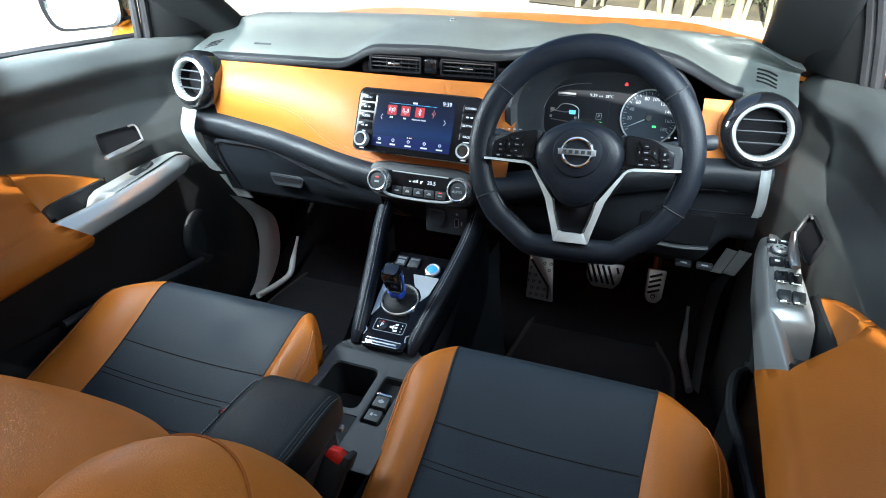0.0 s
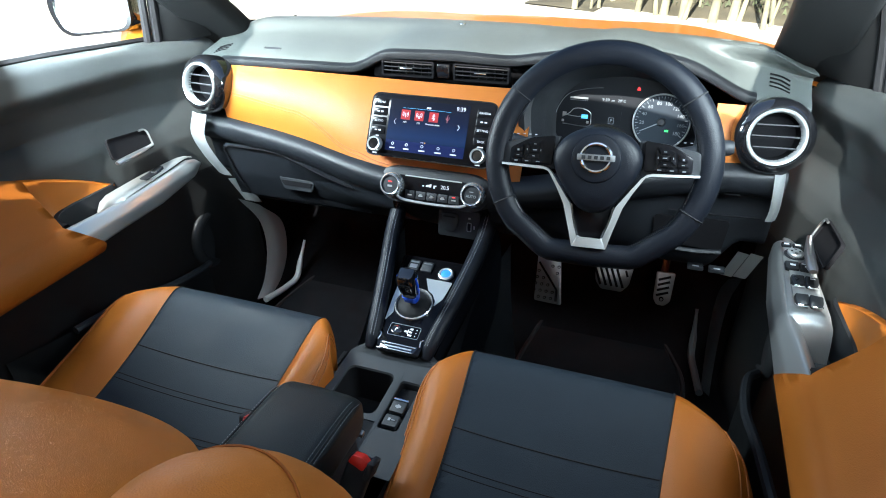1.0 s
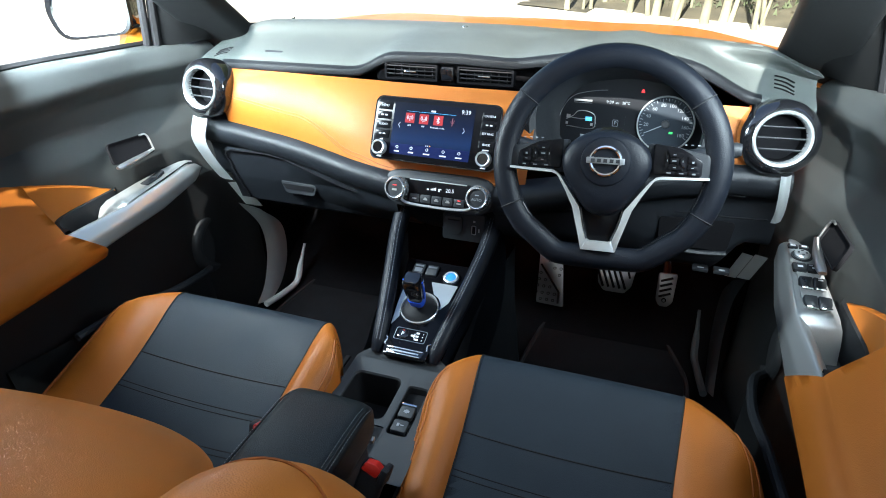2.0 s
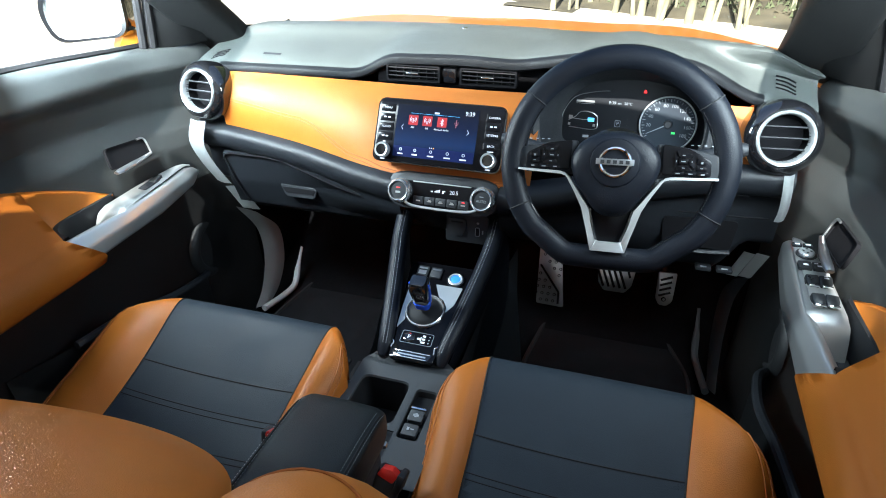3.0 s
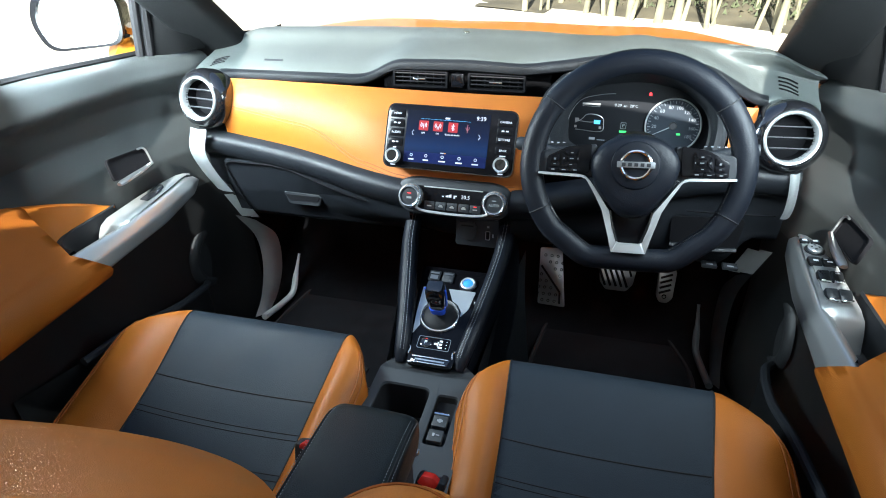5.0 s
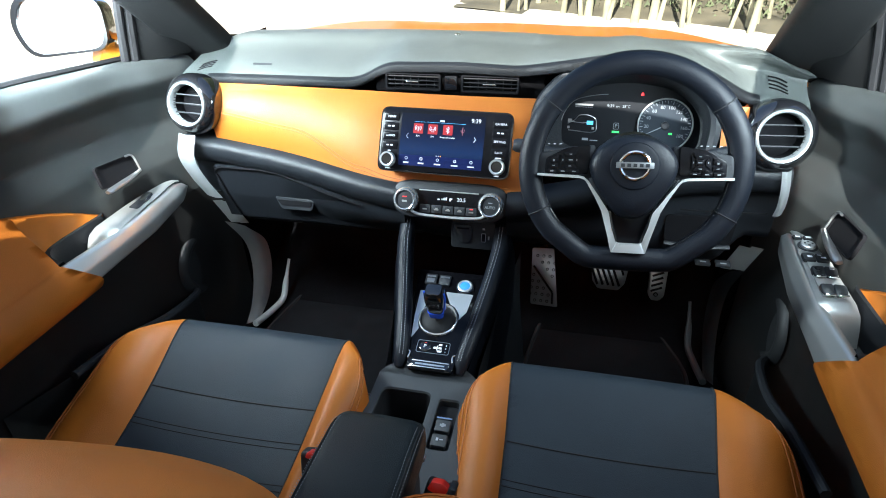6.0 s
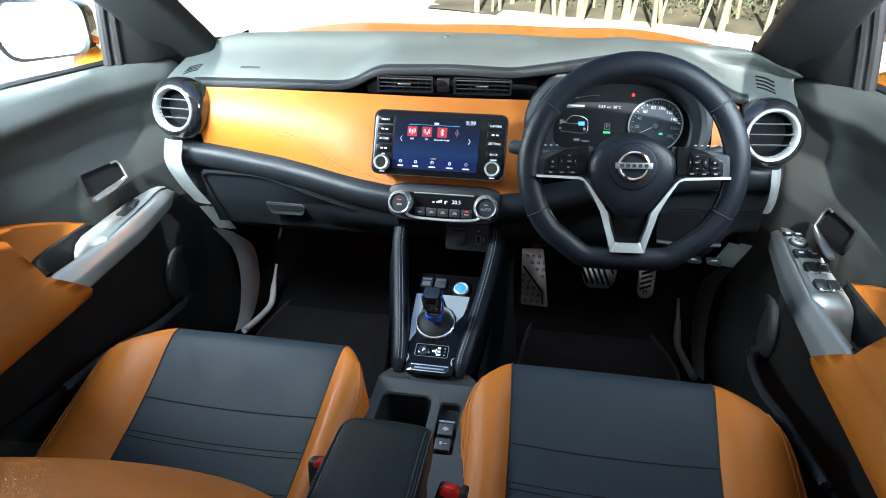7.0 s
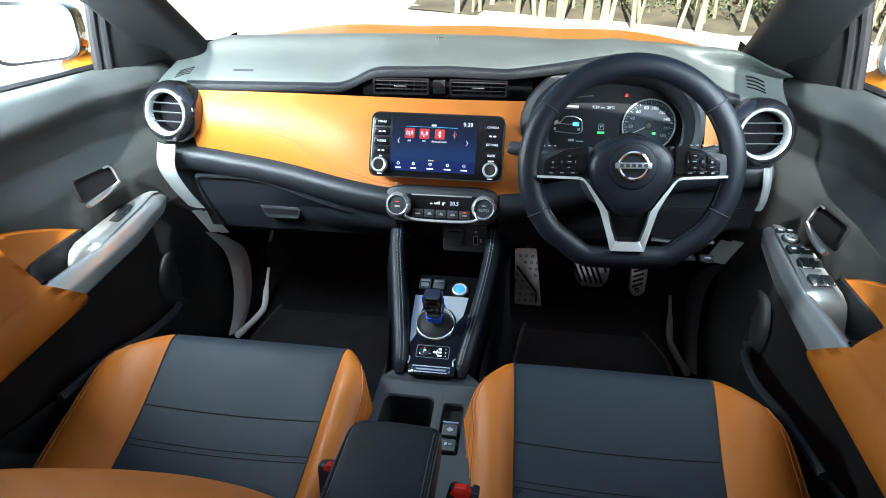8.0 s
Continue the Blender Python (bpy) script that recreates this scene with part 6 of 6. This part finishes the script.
for s, x0, x1 in ((-1, -0.158, -0.042), (1, 0.000, 0.116)):
    v = thing("air_vent", ((x0 + x1) / 2, 1.235, 0.69), "slim black centre air vent with chrome tab", "air vent", "centre vents")
    vm = facing(((x0 + x1) / 2, 1.226, 0.711), (1, 0, 0), (0, 0.1, 1))
    h = (x1 - x0) / 2
    o, i_ = rounded(rect(-h, h, -0.017, 0.016), 0.004, 3), rounded(rect(-h + 0.004, h - 0.004, -0.014, 0.0135), 0.003, 3)
    # frame colour darkened to match the shade below the brim
    part("frame", ring_plate(o, i_, 0.02, vm), DARK, v, "black vent frame, darkened for the brim's shade")
    for y in (-0.008, 0.0, 0.008):
        part("slat", box(2 * h - 0.008, 0.0022, 0.016, vm @ pose(0, y, -0.009, -15), 0.0008), RUBBER, v)
    for k in range(6):
        part("blade", box(0.0015, 0.026, 0.006, vm @ Matrix.Translation((-h + 0.016 + k * (2 * h - 0.032) / 5, 0, -0.016)), 0), PLASTIC, v)
    part("tab", box(0.026, 0.0045, 0.010, vm @ Matrix.Translation((0, 0, 0.0)), 0.0015), CHROME, v, "chrome tab")
solo("hazard_button", plate(rect(-0.013, 0.013, -0.014, 0.013), 0.015, facing((-0.021, 1.226, 0.711), (1, 0, 0), (0, 0.1, 1)), 0.003, 0.0015), GLOSS, "dark hazard light button between the vents", "button")

# labels and small details on the pad
part("airbag_bar", bars([(0, 0, 0.045, 0.006)], facing((-0.462, 1.285, pad_z(-0.462, 1.285) + 0.001), (1, 0, 0), (0, 1, 0.5)), 0.0008), PLASTIC, dash)
for x in (0.50, 0.545):
    part("pad_plug", lathe([(0.012, -0.003), (0.011, 0.001), (0.006, 0.002), (0.001, 0.002)], pose(x, 1.352 - (x - 0.5) * 0.3, pad_z(x, 1.352 - (x - 0.5) * 0.3) + 0.001), 18), PAD, dash)
part("light_sensor", lathe([(0.008, -0.002), (0.007, 0.004), (0.001, 0.005)], pose(-0.05, 1.44, 0.758), 18), GLOSS, dash)

# driver-side lower panel: switches, coin tray, shelf
for k, x in enumerate((0.515, 0.550, 0.585, 0.612)):
    sw = solo("dash_switch", plate(rect(-0.015 if k < 3 else -0.010, 0.015 if k < 3 else 0.010, -0.011, 0.011), 0.01, facing((x, 1.178 + 0.004 * k, 0.548), (1, 0, 0), (0, 0.1, 1)), 0.002, 0.001), PLASTIC, "small black dashboard switch with pale symbol", "switch", "driver dash switches")
    if k > 1:
        part("mark", bars([(0, 0, 0.006, 0.006)], facing((x, 1.1775 + 0.004 * k, 0.548), (1, 0, 0), (0, 0.1, 1))), STEEL, sw)
# flat near-black plate imitates the shade in the shelf's opening
part("open_shelf", plate([(-0.075, 0.028), (0.06, 0.034), (0.055, -0.03), (-0.07, -0.03)], 0.004, facing((0.50, 1.176, 0.452), (1, 0, 0), (0, 0.0, 1)), 0.01), DARK, dash, "flat dark plate for the shade of an open shelf")
part("shelf_lip", tube([(0.43, 1.170, 0.42), (0.50, 1.168, 0.417), (0.555, 1.172, 0.42)], 0.005, 6, n=8), PLASTIC, dash)
part("panel_gap", tube([(0.45, 1.1755, 0.43 + 0.065), (0.53, 1.174, 0.497), (0.61, 1.182, 0.497)], 0.0015, 5, n=8), DARK, dash)
for x in (0.520, 0.560):
    part("release_lever", box(0.03, 0.02, 0.008, Matrix.Translation((x, 1.205, 0.362)), 0.002), PLASTIC, dash, "black release lever")
    part("release_mark", box(0.012, 0.004, 0.0006, Matrix.Translation((x, 1.200, 0.3665)), 0), THREAD, dash)

# ---- pedals ----
def pedal(name, at, outline, tilt, label, studs, slots):
    p = thing(name, at, label, "pedal")
    m = facing(at, (1, 0, 0), (0, math.sin(radians(tilt)), math.cos(radians(tilt))))
    pl = part("plate", plate(outline, 0.008, m, 0.006, 0.002), STEEL, p, "brushed metal plate")
    for x, y, r in studs:
        part("stud", lathe([(r, -0.001), (r, 0.003), (r * 0.6, 0.004)], m @ Matrix.Translation((x, y, 0)), 10), DARK, pl)
    for x0, y0, x1, y1, w in slots:
        part("grip_strip", tube([m @ V(x0, y0, 0.001), m @ V(x1, y1, 0.001)], w, 6), RUBBER, pl, "black rubber grip")
    part("arm", tube([m @ V(0, 0, -0.006), m @ V(0, 0.03, -0.06), m @ V(0, 0.14, -0.12)], 0.010, 8, n=6), PLASTIC, p)


pedal("footrest", (0.184, 1.478, 0.103), [(-0.038, 0.080), (0.022, 0.083), (0.046, -0.080), (-0.030, -0.078)], 28, "perforated metal footrest with black studs", [(-0.026 + 0.017 * i + 0.0012 * (40 - j * 17) * 0.1, 0.060 - 0.018 * j, 0.0042) for i in range(4) for j in range(8) if abs((0.060 - 0.018 * j) - 0.03 + 1.1 * (0.017 * i)) > 0.016], [(-0.030, 0.030, 0.028, -0.040, 0.003), (0.028, -0.040, 0.030, -0.072, 0.003)])
pedal("brake_pedal", (0.356, 1.432, 0.156), [(-0.048, 0.032), (0.048, 0.032), (0.042, -0.014), (0.026, -0.034), (-0.026, -0.034), (-0.042, -0.014)], 22, "wide metal brake pedal with slanted rubber strips", [], [(-0.034 + 0.014 * k, 0.024, -0.014 + 0.014 * k, -0.022, 0.0034) for k in range(-1, 4)] + [(0.030, 0.024, 0.036, 0.008, 0.003)])
pedal("accelerator_pedal", (0.482, 1.452, 0.133), [(-0.022, 0.044), (0.024, 0.046), (0.022, -0.030), (0.010, -0.044), (-0.010, -0.044), (-0.020, -0.028)], 16, "narrow metal accelerator pedal with rubber strips", [(0.0, -0.026, 0.006)], [(-0.014, 0.010 + 0.014 * k, 0.014, 0.022 + 0.014 * k, 0.003) for k in range(-2, 2)])

# ---- mats ----
def mat(cx, label):
    ob = thing("floor_mat", (cx, 1.15, FLOOR), label, "floor mat", "floor mats")
    o = rounded([(-0.19, -0.36), (0.19, -0.36), (0.20, 0.15), (0.14, 0.30), (-0.17, 0.30), (-0.20, 0.10)], 0.05, 5)
    part("sheet", plate([tuple(q) for q in o], 0.008, Matrix.Translation((cx, 1.14, FLOOR + 0.010)), 0, 0.003), CARPET, ob)
    part("edge", tube([(cx + q[0], 1.14 + q[1], FLOOR + 0.010) for q in o], 0.006, 6, closed=True), RUBBER, ob, "raised black rubber edge")
    for k in range(9):
        part("rib", box(0.012, 0.20, 0.005, Matrix.Translation((cx - 0.12 + 0.03 * k, 1.02, FLOOR + 0.012)), 0.002), RUBBER, ob)


mat(-0.36, "black rubber-edged passenger floor mat")
mat(0.36, "black rubber-edged driver floor mat with ribs")

# ---- outside mirrors ----
MIRROR = material("mirror_glass", (0.92, 0.94, 0.95), 0.01, 1.0, vary=0.0)


def outside_mirror(s):
    mm = facing((s * 0.832, 1.168, 0.808), (1, -s * 0.325, 0), (0, 0.15, 1))
    ob = thing("door_mirror", (s * 0.83, 1.2, 0.73), "orange and black door mirror outside the window", "door mirror", "door mirrors")
    o = rounded([(-s * 0.074, -0.040), (-s * 0.072, 0.054), (s * 0.080, 0.062), (s * 0.100, 0.010), (s * 0.076, -0.052)], 0.03, 5)
    part("glass", plate([tuple(q) for q in o], 0.004, mm @ Matrix.Translation((0, 0, 0.008))), MIRROR, ob, "mirror glass")
    part("shell", loft([[mm @ V(q[0] * k, q[1] * k, z) for q in o] for k, z in ((1.03, 0.004), (1.10, 0.0), (1.13, -0.03), (1.03, -0.07), (0.75, -0.10), (0.1, -0.11))]), GLOSS, ob, "gloss black shell")
    part("lip", ring_plate([q * 1.10 for q in o], [q * 0.985 for q in o], 0.012, mm @ Matrix.Translation((0, 0, 0.014))), SATIN_BLACK, ob, "black lip")
    part("foot", tube([mm @ V(-s * 0.03, -0.05, -0.04), V(s * 0.785, 1.25, 0.725)], 0.03, 10, n=5), PAINT, ob)


outside_mirror(-1)
outside_mirror(1)
